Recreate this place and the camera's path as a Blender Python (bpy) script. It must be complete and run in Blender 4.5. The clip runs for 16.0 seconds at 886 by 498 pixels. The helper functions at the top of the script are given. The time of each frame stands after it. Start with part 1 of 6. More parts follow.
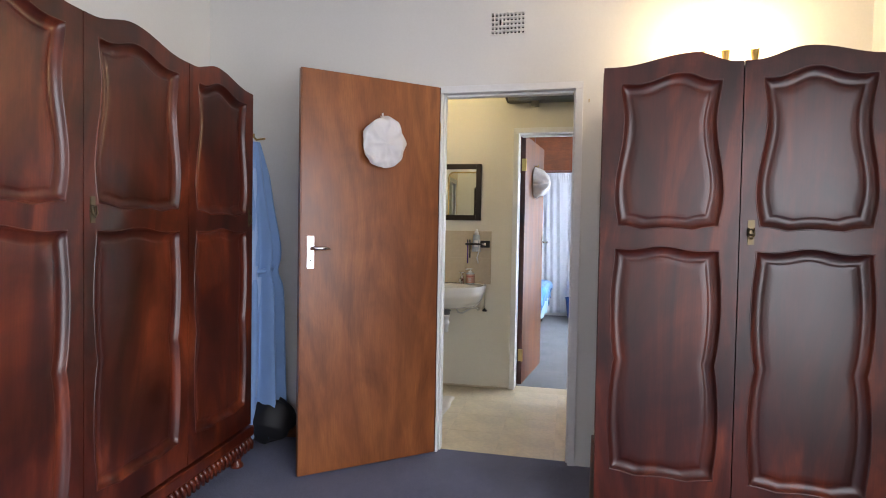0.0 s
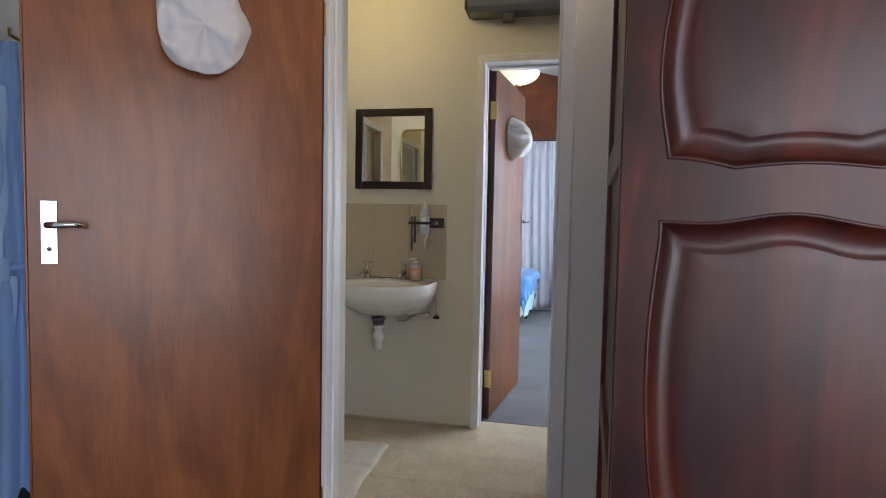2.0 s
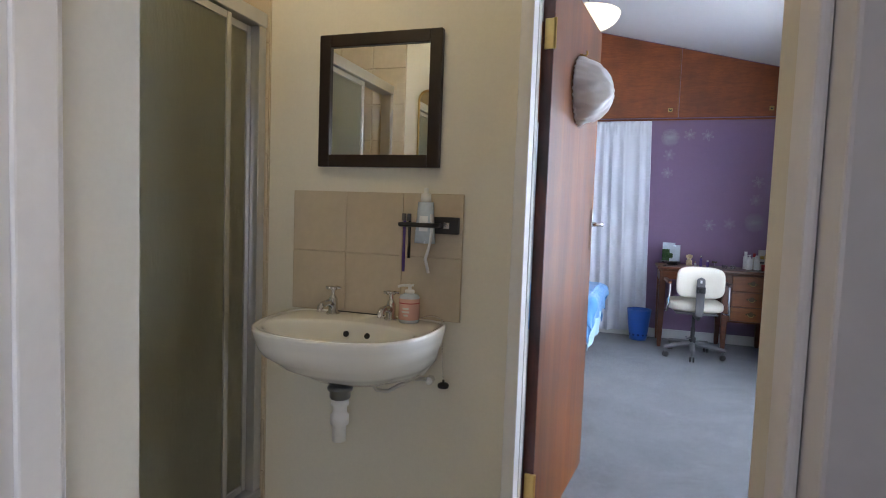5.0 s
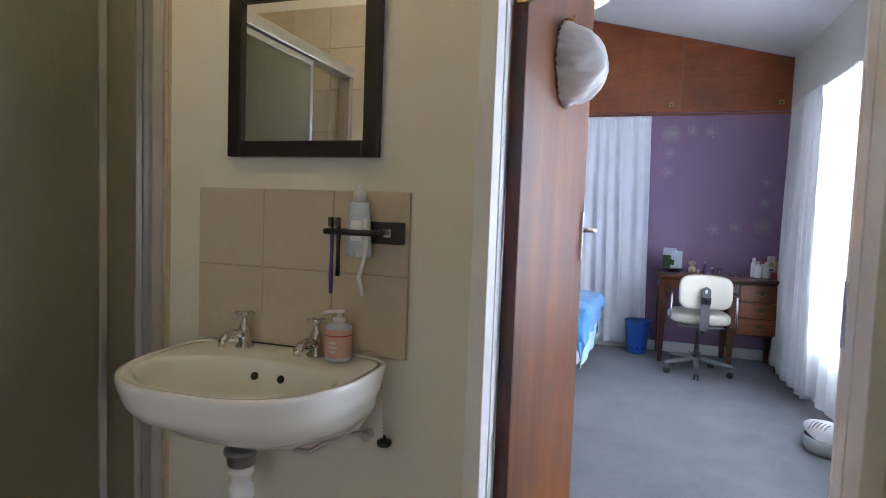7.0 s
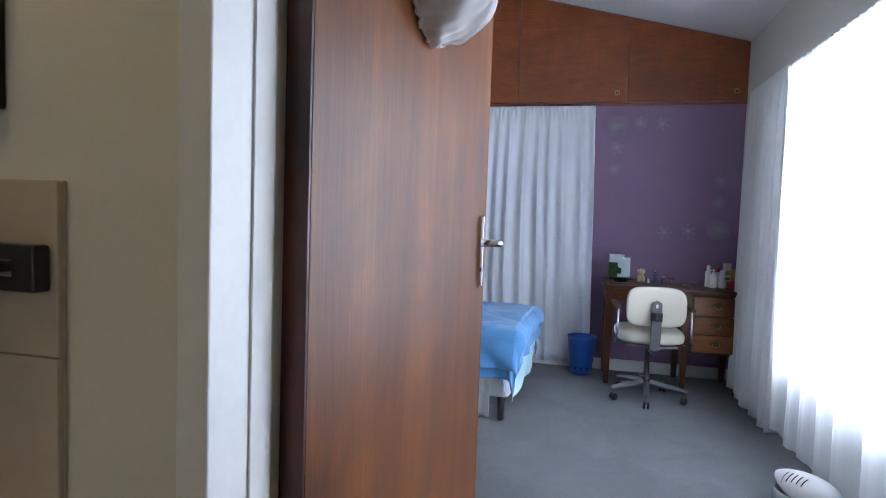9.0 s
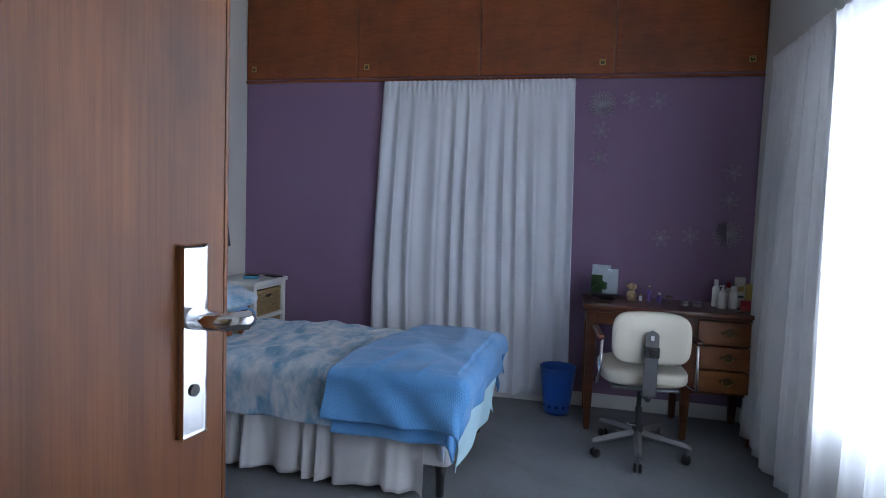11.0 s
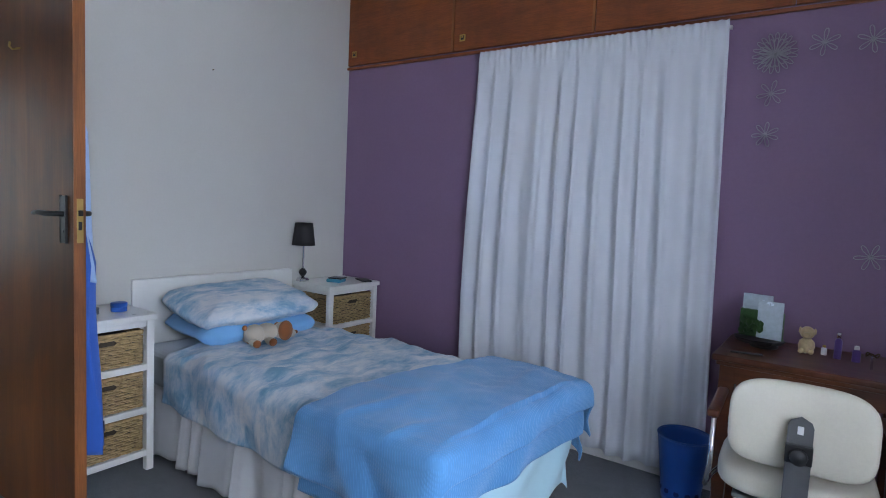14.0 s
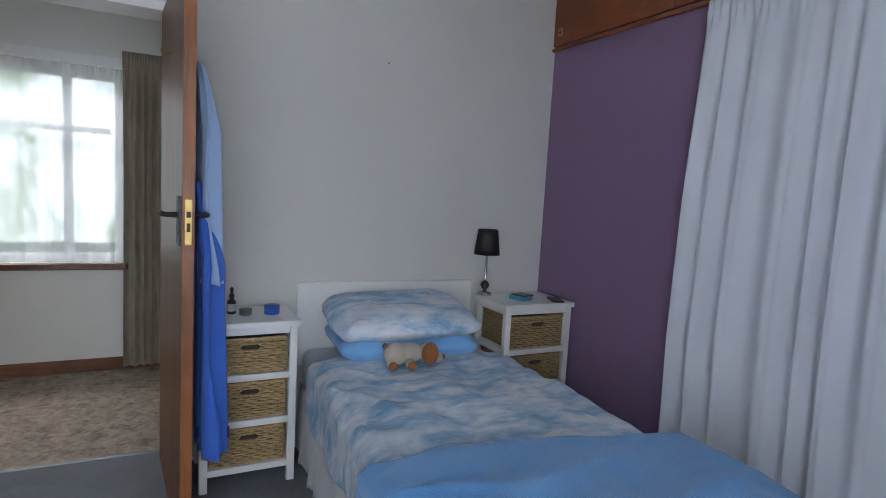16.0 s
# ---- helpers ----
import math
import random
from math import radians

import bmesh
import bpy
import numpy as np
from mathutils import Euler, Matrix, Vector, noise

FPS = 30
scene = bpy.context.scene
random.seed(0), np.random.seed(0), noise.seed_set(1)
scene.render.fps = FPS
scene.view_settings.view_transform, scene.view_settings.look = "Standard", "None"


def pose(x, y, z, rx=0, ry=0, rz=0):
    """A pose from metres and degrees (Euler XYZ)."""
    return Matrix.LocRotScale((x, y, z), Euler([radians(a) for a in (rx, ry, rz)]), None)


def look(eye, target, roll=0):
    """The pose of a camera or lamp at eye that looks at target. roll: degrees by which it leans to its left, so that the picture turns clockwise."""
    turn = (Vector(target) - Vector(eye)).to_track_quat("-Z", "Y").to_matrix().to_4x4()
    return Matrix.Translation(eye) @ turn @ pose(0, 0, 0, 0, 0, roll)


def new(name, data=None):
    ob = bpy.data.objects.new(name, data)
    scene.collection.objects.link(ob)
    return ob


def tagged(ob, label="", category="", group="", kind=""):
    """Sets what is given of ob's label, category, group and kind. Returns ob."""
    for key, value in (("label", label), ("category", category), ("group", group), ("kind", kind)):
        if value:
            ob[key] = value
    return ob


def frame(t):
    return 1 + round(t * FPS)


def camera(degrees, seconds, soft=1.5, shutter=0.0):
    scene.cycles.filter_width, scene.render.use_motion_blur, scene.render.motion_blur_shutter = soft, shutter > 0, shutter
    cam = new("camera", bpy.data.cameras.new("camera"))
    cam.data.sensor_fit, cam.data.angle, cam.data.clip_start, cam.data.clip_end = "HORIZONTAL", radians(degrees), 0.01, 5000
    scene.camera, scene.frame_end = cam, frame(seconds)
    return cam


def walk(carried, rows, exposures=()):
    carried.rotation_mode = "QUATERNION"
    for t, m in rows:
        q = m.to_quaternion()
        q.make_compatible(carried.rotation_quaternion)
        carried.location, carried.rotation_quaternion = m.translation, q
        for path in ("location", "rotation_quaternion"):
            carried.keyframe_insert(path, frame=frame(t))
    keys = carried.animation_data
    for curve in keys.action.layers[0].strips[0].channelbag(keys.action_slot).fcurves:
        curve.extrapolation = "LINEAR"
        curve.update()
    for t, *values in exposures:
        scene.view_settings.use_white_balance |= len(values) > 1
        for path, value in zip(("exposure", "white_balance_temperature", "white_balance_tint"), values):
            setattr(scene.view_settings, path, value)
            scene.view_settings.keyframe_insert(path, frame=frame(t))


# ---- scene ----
cam = camera(76.2, 16.0, 1.0)
# seconds, stops, kelvin, tint
EXPOSURES = [(0.0, 0.78, 6350, 16), (1.0, 0.50, 6300, 16), (2.0, 0.22, 6250, 16), (3.0, 0.05, 6250, 16), (5.5, 0.46, 6150, 17), (8.0, 0.19, 6100, 16), (9.5, -0.26, 6100, 15), (12.0, -0.86, 6050, 15), (13.0, -0.80, 6100, 15), (14.0, -0.39, 6150, 15), (16.0, -0.62, 6450, 15)]
PATH = [
    (0, (0.187, -0.003, 1.252), (-0.251, 1.948, 1.194), 1.0),
    (0.5, (0.181, 0.375, 1.257), (-0.241, 2.329, 1.201), 1.0),
    (1, (0.202, 0.727, 1.233), (-0.212, 2.683, 1.175), 1.1),
    (1.5, (0.212, 1.047, 1.22), (-0.199, 3.003, 1.149), 1.1),
    (2, (0.218, 1.394, 1.202), (-0.196, 3.347, 1.088), 1.1),
    (2.5, (0.225, 1.687, 1.236), (-0.264, 3.618, 1.056), 1.3),
    (3, (0.201, 1.953, 1.257), (-0.347, 3.868, 1.074), 1.5),
    (5.5, (0.073, 2.859, 1.201), (-0.539, 4.759, 1.076), 2.1),
    (6, (0.081, 2.98, 1.199), (-0.529, 4.88, 1.074), 2.2),
    (6.5, (0.085, 3.086, 1.209), (-0.522, 4.987, 1.085), 2.2),
    (7, (0.081, 3.192, 1.218), (-0.523, 5.094, 1.095), 2.1),
    (7.5, (0.081, 3.346, 1.222), (-0.511, 5.253, 1.102), 2.1),
    (8, (0.1, 3.494, 1.223), (-0.463, 5.41, 1.105), 2.1),
    (8.5, (0.144, 3.706, 1.229), (-0.37, 5.635, 1.112), 2.0),
    (9, (0.17, 3.969, 1.243), (-0.287, 5.913, 1.128), 2.0),
    (9.5, (0.212, 4.213, 1.248), (-0.205, 6.165, 1.131), 2.1),
    (12, (0.378, 5.42, 1.306), (-0.097, 7.358, 1.169), 2.0),
    (12.5, (0.484, 5.597, 1.284), (-0.126, 7.497, 1.155), 2.1),
    (13, (0.605, 5.699, 1.295), (-0.15, 7.546, 1.154), 2.3),
    (13.5, (0.701, 5.817, 1.299), (-0.264, 7.562, 1.149), 2.5),
    (14, (0.759, 5.98, 1.31), (-0.384, 7.613, 1.15), 2.7),
    (14.5, (0.77, 6.168, 1.315), (-0.544, 7.665, 1.139), 2.9),
    (15, (0.726, 6.362, 1.313), (-0.747, 7.703, 1.129), 3.1),
    (15.5, (0.716, 6.568, 1.327), (-0.923, 7.697, 1.129), 3.1),
    (16, (0.675, 6.771, 1.339), (-1.098, 7.676, 1.14), 3.2),
]
walk(cam, [(t, look(eye, target, roll)) for t, eye, target, roll in PATH], EXPOSURES)

# ---- world and large lights ----
world = bpy.data.worlds.new("sky")
scene.world = world
world.use_nodes = True
wn = world.node_tree.nodes
sky = wn.new("ShaderNodeTexSky")
sky.sky_type = 'NISHITA'
sky.sun_disc = False
sky.sun_elevation, sky.sun_rotation = radians(48), radians(150)
world.node_tree.links.new(sky.outputs[0], wn["Background"].inputs[0])
wn["Background"].inputs[1].default_value = 0.12


def area_lamp(name, m, sx, sy, watts, colour):
    lamp = bpy.data.lights.new(name, 'AREA')
    lamp.shape, lamp.size, lamp.size_y, lamp.energy, lamp.color = 'RECTANGLE', sx, sy, watts, colour
    ob = new(name, lamp)
    ob.matrix_basis = m
    return ob


def point_lamp(name, p, watts, colour, r=0.03):
    lamp = bpy.data.lights.new(name, 'POINT')
    lamp.energy, lamp.color, lamp.shadow_soft_size = watts, colour, r
    ob = new(name, lamp)
    ob.location = p
    return ob


# daylight in the three window openings, facing into the rooms
area_lamp("daylight_bedroom", look((1.74, 6.55, 1.27), (0, 6.55, 0.75)), 2.7, 1.62, 182, (0.81, 0.905, 1.0))
area_lamp("daylight_front_bedroom", look((1.72, -0.50, 1.16), (-1, 0.1, 0.1)), 2.9, 2.0, 74, (0.93, 0.95, 1.0))
area_lamp("daylight_passage", look((-5.0, 5.9, 2.9), (-2.6, 5.9, 0.4)), 2.2, 1.0, 165, (0.9, 0.96, 1.0))
# lamps that are switched on
point_lamp("wall_lamp_light", (0.80, 2.97, 2.20), 3.6, (1.0, 0.72, 0.36), 0.05)
point_lamp("wall_lamp_light", (1.03, 2.97, 2.20), 3.6, (1.0, 0.72, 0.36), 0.05)
point_lamp("bathroom_light", (-0.85, 4.05, 2.50), 0.85, (1.0, 0.66, 0.04), 0.08)
point_lamp("pendant_light", (-0.21, 6.40, 2.50), 4, (1.0, 0.88, 0.68), 0.05)


# ---- materials ----
def node_mat(name):
    m = bpy.data.materials.new(name)
    m.use_nodes = True
    t = m.node_tree
    return m, t.nodes, t.links, t.nodes["Principled BSDF"]


def setp(b, **kw):
    table = {"rough": "Roughness", "metal": "Metallic", "coat": "Coat Weight", "coat_rough": "Coat Roughness", "sheen": "Sheen Weight",
             "trans": "Transmission Weight", "ior": "IOR", "alpha": "Alpha", "spec": "Specular IOR Level", "glow": "Emission Strength"}
    for k, v in kw.items():
        b.inputs[table[k]].default_value = v


def coords(n, l, stretch=(1, 1, 1)):
    c, mp = n.new("ShaderNodeTexCoord"), n.new("ShaderNodeMapping")
    mp.inputs["Scale"].default_value = stretch
    l.new(c.outputs["Object"], mp.inputs["Vector"])
    return mp.outputs["Vector"]


def noise_tex(n, l, vec, scale, detail=4, rough=0.55, distort=0.0):
    t = n.new("ShaderNodeTexNoise")
    t.inputs["Scale"].default_value, t.inputs["Detail"].default_value = scale, detail
    t.inputs["Roughness"].default_value, t.inputs["Distortion"].default_value = rough, distort
    l.new(vec, t.inputs["Vector"])
    return t.outputs["Fac"]


def ramp(n, l, fac, stops):
    r = n.new("ShaderNodeValToRGB")
    e = r.color_ramp.elements
    while len(e) < len(stops):
        e.new(0.5)
    for i, (p, c) in enumerate(stops):
        e[i].position, e[i].color = p, (*c, 1)
    l.new(fac, r.inputs["Fac"])
    return r.outputs["Color"]


def mixc(n, l, a, b, fac, mode='MIX'):
    m = n.new("ShaderNodeMix")
    m.data_type, m.blend_type = 'RGBA', mode
    if isinstance(fac, float):
        m.inputs[0].default_value = fac
    else:
        l.new(fac, m.inputs[0])
    for v, s in ((a, 6), (b, 7)):
        if isinstance(v, tuple):
            m.inputs[s].default_value = (*v, 1)
        else:
            l.new(v, m.inputs[s])
    return m.outputs[2]


def bump(n, l, b, height, strength, dist=0.002, prev=None):
    k = n.new("ShaderNodeBump")
    k.inputs["Strength"].default_value, k.inputs["Distance"].default_value = strength, dist
    l.new(height, k.inputs["Height"])
    if prev:
        l.new(prev, k.inputs["Normal"])
    l.new(k.outputs["Normal"], b.inputs["Normal"])
    return k.outputs["Normal"]


def mul(c, f):
    return tuple(min(1.0, v * f) for v in c)


def plain(name, c, rough=0.5, var=0.12, scale=4.0, grain=60.0, bmp=0.15, stretch=(1, 1, 1), rvar=0.08, dist=0.001, **kw):
    """Two scales of colour and gloss variation with fine relief."""
    m, n, l, b = node_mat(name)
    v = coords(n, l, stretch)
    big, small = noise_tex(n, l, v, scale, 4), noise_tex(n, l, v, grain, 3)
    col = ramp(n, l, big, [(0.3, mul(c, 1 - var)), (0.7, mul(c, 1 + var))])
    col = mixc(n, l, col, ramp(n, l, small, [(0.35, mul(c, 1 - var)), (0.65, mul(c, 1 + var * 0.6))]), 0.4)
    l.new(col, b.inputs["Base Color"])
    r = n.new("ShaderNodeMapRange")
    r.inputs[3].default_value, r.inputs[4].default_value = max(0.02, rough - rvar), min(1, rough + rvar)
    l.new(big, r.inputs[0])
    l.new(r.outputs[0], b.inputs["Roughness"])
    if bmp:
        bump(n, l, b, small, bmp, dist)
    setp(b, **kw)
    return m


def wood(name, dark, mid, light, rough=0.3, stretch=(7, 7, 0.7), scale=2.2, coat=0.3, bmp=0.06, fine=22.0, streak=0.45, swirl=1.4, spec=0.5, smoke=0.75, turb=0.0, soot=0.48):
    m, n, l, b = node_mat(name)
    v = coords(n, l, stretch)
    fig = noise_tex(n, l, v, scale, 6, 0.55, swirl)
    col = ramp(n, l, fig, [(0.25, dark), (0.5, mid), (0.78, light)])
    g = noise_tex(n, l, coords(n, l, tuple(s * 3.5 if s > 2 else s * 0.8 for s in stretch)), fine, 3, 0.6)
    col = mixc(n, l, col, ramp(n, l, g, [(0.38, (0.45, 0.42, 0.4)), (0.6, (1, 1, 1))]), streak, 'MULTIPLY')
    wear = noise_tex(n, l, coords(n, l, (1, 1, 0.6)), 3.0, 5, 0.6, turb)
    col = mixc(n, l, col, ramp(n, l, wear, [(0.34, (soot, soot * 0.95, soot * 0.97)), (0.60, (1, 1, 1))]), smoke, 'MULTIPLY')
    l.new(col, b.inputs["Base Color"])
    r = n.new("ShaderNodeMapRange")
    r.inputs[3].default_value, r.inputs[4].default_value = rough - 0.08, rough + 0.14
    l.new(wear, r.inputs[0])
    l.new(r.outputs[0], b.inputs["Roughness"])
    bump(n, l, b, g, bmp, 0.001)
    setp(b, coat=coat, coat_rough=0.22, spec=spec)
    return m


def sheer(name, colour, see, weave=900.0):
    """Thin net: part open, part cloth that scatters light through."""
    m, n, l, b = node_mat(name)
    n.remove(b)
    tr, tl, df = n.new("ShaderNodeBsdfTransparent"), n.new("ShaderNodeBsdfTranslucent"), n.new("ShaderNodeBsdfDiffuse")
    tl.inputs[0].default_value = df.inputs[0].default_value = (*colour, 1)
    v = coords(n, l, (1, 1, 0.2))
    f = noise_tex(n, l, v, 9.0, 4)
    m1, m2 = n.new("ShaderNodeMixShader"), n.new("ShaderNodeMixShader")
    m1.inputs[0].default_value = 0.35
    l.new(tl.outputs[0], m1.inputs[1]), l.new(df.outputs[0], m1.inputs[2])
    r = n.new("ShaderNodeMapRange")
    r.inputs[3].default_value, r.inputs[4].default_value = 1 - see - 0.08, 1 - see + 0.08
    l.new(f, r.inputs[0]), l.new(r.outputs[0], m2.inputs[0])
    l.new(tr.outputs[0], m2.inputs[1]), l.new(m1.outputs[0], m2.inputs[2])
    l.new(m2.outputs[0], n["Material Output"].inputs[0])
    return m


def cloth(name, c, rough=0.9, weave=420.0, bmp=0.25, var=0.08, through_light=0.0, sheen=0.25, **kw):
    m, n, l, b = node_mat(name)
    v = coords(n, l)
    big = noise_tex(n, l, v, 3.0, 5)
    col = ramp(n, l, big, [(0.3, mul(c, 1 - var)), (0.7, mul(c, 1 + var))])
    l.new(col, b.inputs["Base Color"])
    setp(b, rough=rough, sheen=sheen, **kw)
    fine = noise_tex(n, l, coords(n, l, (1, 1, 1.6)), weave, 2)
    bump(n, l, b, fine, bmp, 0.0015)
    if through_light:
        tl, mx = n.new("ShaderNodeBsdfTranslucent"), n.new("ShaderNodeMixShader")
        mx.inputs[0].default_value = through_light
        l.new(col, tl.inputs[0]), l.new(b.outputs[0], mx.inputs[1]), l.new(tl.outputs[0], mx.inputs[2])
        l.new(mx.outputs[0], n["Material Output"].inputs[0])
    return m


def carpet(name, lo, hi, scale=3.0, pile=260.0):
    m, n, l, b = node_mat(name)
    v = coords(n, l)
    big, med, fine = noise_tex(n, l, v, scale, 5, 0.6, 0.6), noise_tex(n, l, v, 38.0, 4), noise_tex(n, l, v, pile, 3, 0.7)
    c = ramp(n, l, big, [(0.32, mul(lo, 0.9)), (0.68, hi)])
    c = mixc(n, l, c, ramp(n, l, med, [(0.3, lo), (0.7, hi)]), 0.45)
    c = mixc(n, l, c, ramp(n, l, fine, [(0.3, (0.45, 0.45, 0.45)), (0.62, (1.15, 1.15, 1.15))]), 0.7, 'MULTIPLY')
    l.new(c, b.inputs["Base Color"])
    setp(b, rough=0.95, sheen=0.2)
    bump(n, l, b, fine, 0.8, 0.006)
    return m


def glass(name, tint=(1, 1, 1), rough=0.0, alpha_like=0.0):
    m, n, l, b = node_mat(name)
    b.inputs["Base Color"].default_value = (*tint, 1)
    setp(b, rough=rough, trans=1.0, ior=1.45)
    return m


def glowing(name, c, k):
    m, n, l, b = node_mat(name)
    b.inputs["Base Color"].default_value = (*c, 1)
    b.inputs["Emission Color"].default_value = (*c, 1)
    setp(b, glow=k, rough=0.4)
    return m


M_wall = plain("painted_plaster", (0.74, 0.73, 0.69), 0.72, 0.035, 1.6, 90, 0.18)
M_wallB = plain("painted_plaster_grey", (0.60, 0.592, 0.56), 0.75, 0.035, 1.4, 90, 0.18)
M_bathwall = plain("painted_plaster_cream", (0.73, 0.70, 0.60), 0.6, 0.04, 1.6, 90, 0.15)
M_ceil = plain("ceiling_board", (0.78, 0.78, 0.78), 0.8, 0.03, 1.2, 70, 0.1)
M_purple = plain("purple_paint", (0.245, 0.154, 0.264), 0.62, 0.05, 1.8, 80, 0.15)
M_white = plain("white_enamel", (0.78, 0.78, 0.77), 0.35, 0.03, 4, 40, 0.05)
M_jamb = plain("white_metal_paint", (0.80, 0.80, 0.79), 0.38, 0.05, 5, 45, 0.08)
M_furnwhite = plain("white_lacquer", (0.76, 0.76, 0.74), 0.3, 0.03, 5, 30, 0.04)
M_mahog = wood("dark_mahogany", (0.017, 0.0040, 0.0028), (0.082, 0.0128, 0.0058), (0.235, 0.042, 0.012), 0.36, (2.4, 2.4, 0.6), 1.6, coat=0.20, streak=0.25, swirl=2.0, spec=0.38, smoke=0.95, turb=1.2, soot=0.34)
M_mahog_panel = wood("mahogany_veneer", (0.016, 0.0040, 0.0030), (0.076, 0.0122, 0.0058), (0.225, 0.041, 0.012), 0.36, (2.2, 2.2, 0.4), 1.5, coat=0.28, streak=0.22, swirl=2.2, spec=0.42, smoke=0.95, turb=1.0, soot=0.34)
M_door = wood("varnished_plywood", (0.180, 0.046, 0.010), (0.265, 0.080, 0.018), (0.35, 0.118, 0.029), 0.38, (2.6, 2.6, 0.55), 1.5, coat=0.25, streak=0.26, swirl=3.4, spec=0.45, smoke=0.5, turb=1.8)
M_doorgrain = wood("straight_grained_veneer", (0.120, 0.034, 0.0058), (0.190, 0.058, 0.0100), (0.260, 0.087, 0.0165), 0.40, (5.5, 5.5, 0.35), 1.5, coat=0.10, streak=0.35, swirl=0.9, spec=0.30, smoke=0.8, turb=0.8, soot=0.40)
M_dooredge = wood("door_lipping", (0.20, 0.06, 0.014), (0.30, 0.10, 0.025), (0.38, 0.13, 0.035), 0.4, coat=0.15)
M_cup = wood("cupboard_plywood", (0.24, 0.055, 0.010), (0.31, 0.076, 0.014), (0.38, 0.10, 0.020), 0.42, (0.9, 4, 4), 1.8, coat=0.2)
M_desk = wood("stained_desk_wood", (0.085, 0.021, 0.007), (0.15, 0.040, 0.012), (0.24, 0.068, 0.019), 0.3, (0.8, 6, 6), 2.2, coat=0.4)
M_drawer = wood("drawer_wood", (0.22, 0.068, 0.016), (0.32, 0.108, 0.025), (0.43, 0.155, 0.038), 0.32, (0.8, 6, 6), 2.2, coat=0.35)
M_skirtwood = wood("skirting_wood", (0.16, 0.06, 0.025), (0.24, 0.09, 0.035), (0.30, 0.12, 0.05), 0.45, (6, 0.8, 6))
M_carpetA = carpet("blue_carpet", (0.080, 0.086, 0.155), (0.135, 0.145, 0.24))
M_carpetB = carpet("grey_blue_carpet", (0.112, 0.121, 0.137), (0.190, 0.201, 0.222))
M_carpetC = carpet("mottled_beige_carpet", (0.07, 0.043, 0.027), (0.52, 0.40, 0.29), 13.0, 200)
M_tilefloor = plain("beige_floor_tile", (0.62, 0.535, 0.38), 0.38, 0.22, 5, 34, 0.1)
M_floorgrout = plain("floor_grout", (0.59, 0.51, 0.365), 0.7, 0.1, 12, 60, 0.2)
M_grout = plain("grout", (0.58, 0.50, 0.38), 0.85, 0.1, 12, 60, 0.3)
M_tile = plain("beige_wall_tile", (0.56, 0.48, 0.36), 0.24, 0.07, 5, 35, 0.04)
M_ceramic = plain("glazed_ceramic", (0.80, 0.80, 0.77), 0.1, 0.02, 4, 20, 0.0, coat=0.5)
M_chrome = plain("chrome", (0.72, 0.72, 0.74), 0.13, 0.06, 8, 40, 0.02, metal=1.0)
M_alu = plain("aluminium", (0.60, 0.60, 0.60), 0.32, 0.06, 6, 60, 0.05, (1, 1, 0.1), metal=0.9)
M_steel = plain("grey_steel", (0.22, 0.23, 0.24), 0.35, 0.08, 8, 50, 0.05, metal=0.8)
M_brass = plain("aged_brass", (0.50, 0.34, 0.12), 0.35, 0.15, 10, 50, 0.1, metal=1.0)
M_darkbrass = plain("dark_brass", (0.12, 0.09, 0.05), 0.4, 0.2, 12, 50, 0.1, metal=0.9)
M_black = plain("black_plastic", (0.02, 0.02, 0.022), 0.38, 0.15, 8, 60, 0.05)
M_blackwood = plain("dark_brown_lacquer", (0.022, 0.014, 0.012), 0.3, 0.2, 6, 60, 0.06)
M_greyplastic = plain("dark_grey_plastic", (0.10, 0.10, 0.105), 0.45, 0.1, 8, 60, 0.05)
M_whiteplastic = plain("white_plastic", (0.75, 0.76, 0.76), 0.32, 0.03, 6, 40, 0.02)
M_blueplastic = plain("blue_plastic", (0.02, 0.10, 0.42), 0.35, 0.06, 6, 40, 0.03)
M_cyan = plain("turquoise_plastic", (0.08, 0.34, 0.50), 0.35, 0.08, 6, 40, 0.03)
M_red = plain("red_plastic", (0.40, 0.03, 0.04), 0.4, 0.1, 6, 40, 0.02)
M_yellow = plain("straw_card", (0.50, 0.36, 0.10), 0.6, 0.1, 6, 40, 0.02)
M_card = plain("printed_card", (0.62, 0.60, 0.55), 0.6, 0.06, 6, 40, 0.02)
M_pink = plain("pink_liquid", (0.84, 0.50, 0.42), 0.2, 0.08, 6, 40, 0.0, trans=0.2)
M_violet = plain("violet_plastic", (0.10, 0.05, 0.25), 0.35, 0.1, 6, 40, 0.0)
M_clear = plain("cloudy_plastic", (0.78, 0.83, 0.87), 0.12, 0.05, 6, 40, 0.0, trans=0.75)
M_tube = plain("pale_blue_tube_plastic", (0.66, 0.76, 0.84), 0.25, 0.1, 30, 60, 0.0, trans=0.25)
M_vinyl = plain("cream_vinyl", (0.63, 0.59, 0.49), 0.42, 0.05, 5, 120, 0.15)
M_wicker = plain("seagrass", (0.42, 0.29, 0.14), 0.75, 0.4, 45, 160, 0.5)
# seagrass darkened to stand in for the shade inside the baskets
M_basketshade = plain("basket_inside_shade", (0.06, 0.045, 0.03), 0.9, 0.2, 30, 100, 0.3)
M_curtain = cloth("white_curtain_cloth", (0.75, 0.775, 0.84), bmp=0.12, var=0.04, through_light=0.04)
M_curtainside = cloth("backlit_curtain_cloth", (0.78, 0.78, 0.79), bmp=0.12, var=0.04, through_light=0.22)
M_taupe = cloth("taupe_curtain_cloth", (0.34, 0.285, 0.215), through_light=0.1, var=0.2)
M_sheer = sheer("net_curtain", (0.90, 0.92, 0.95), 0.24)
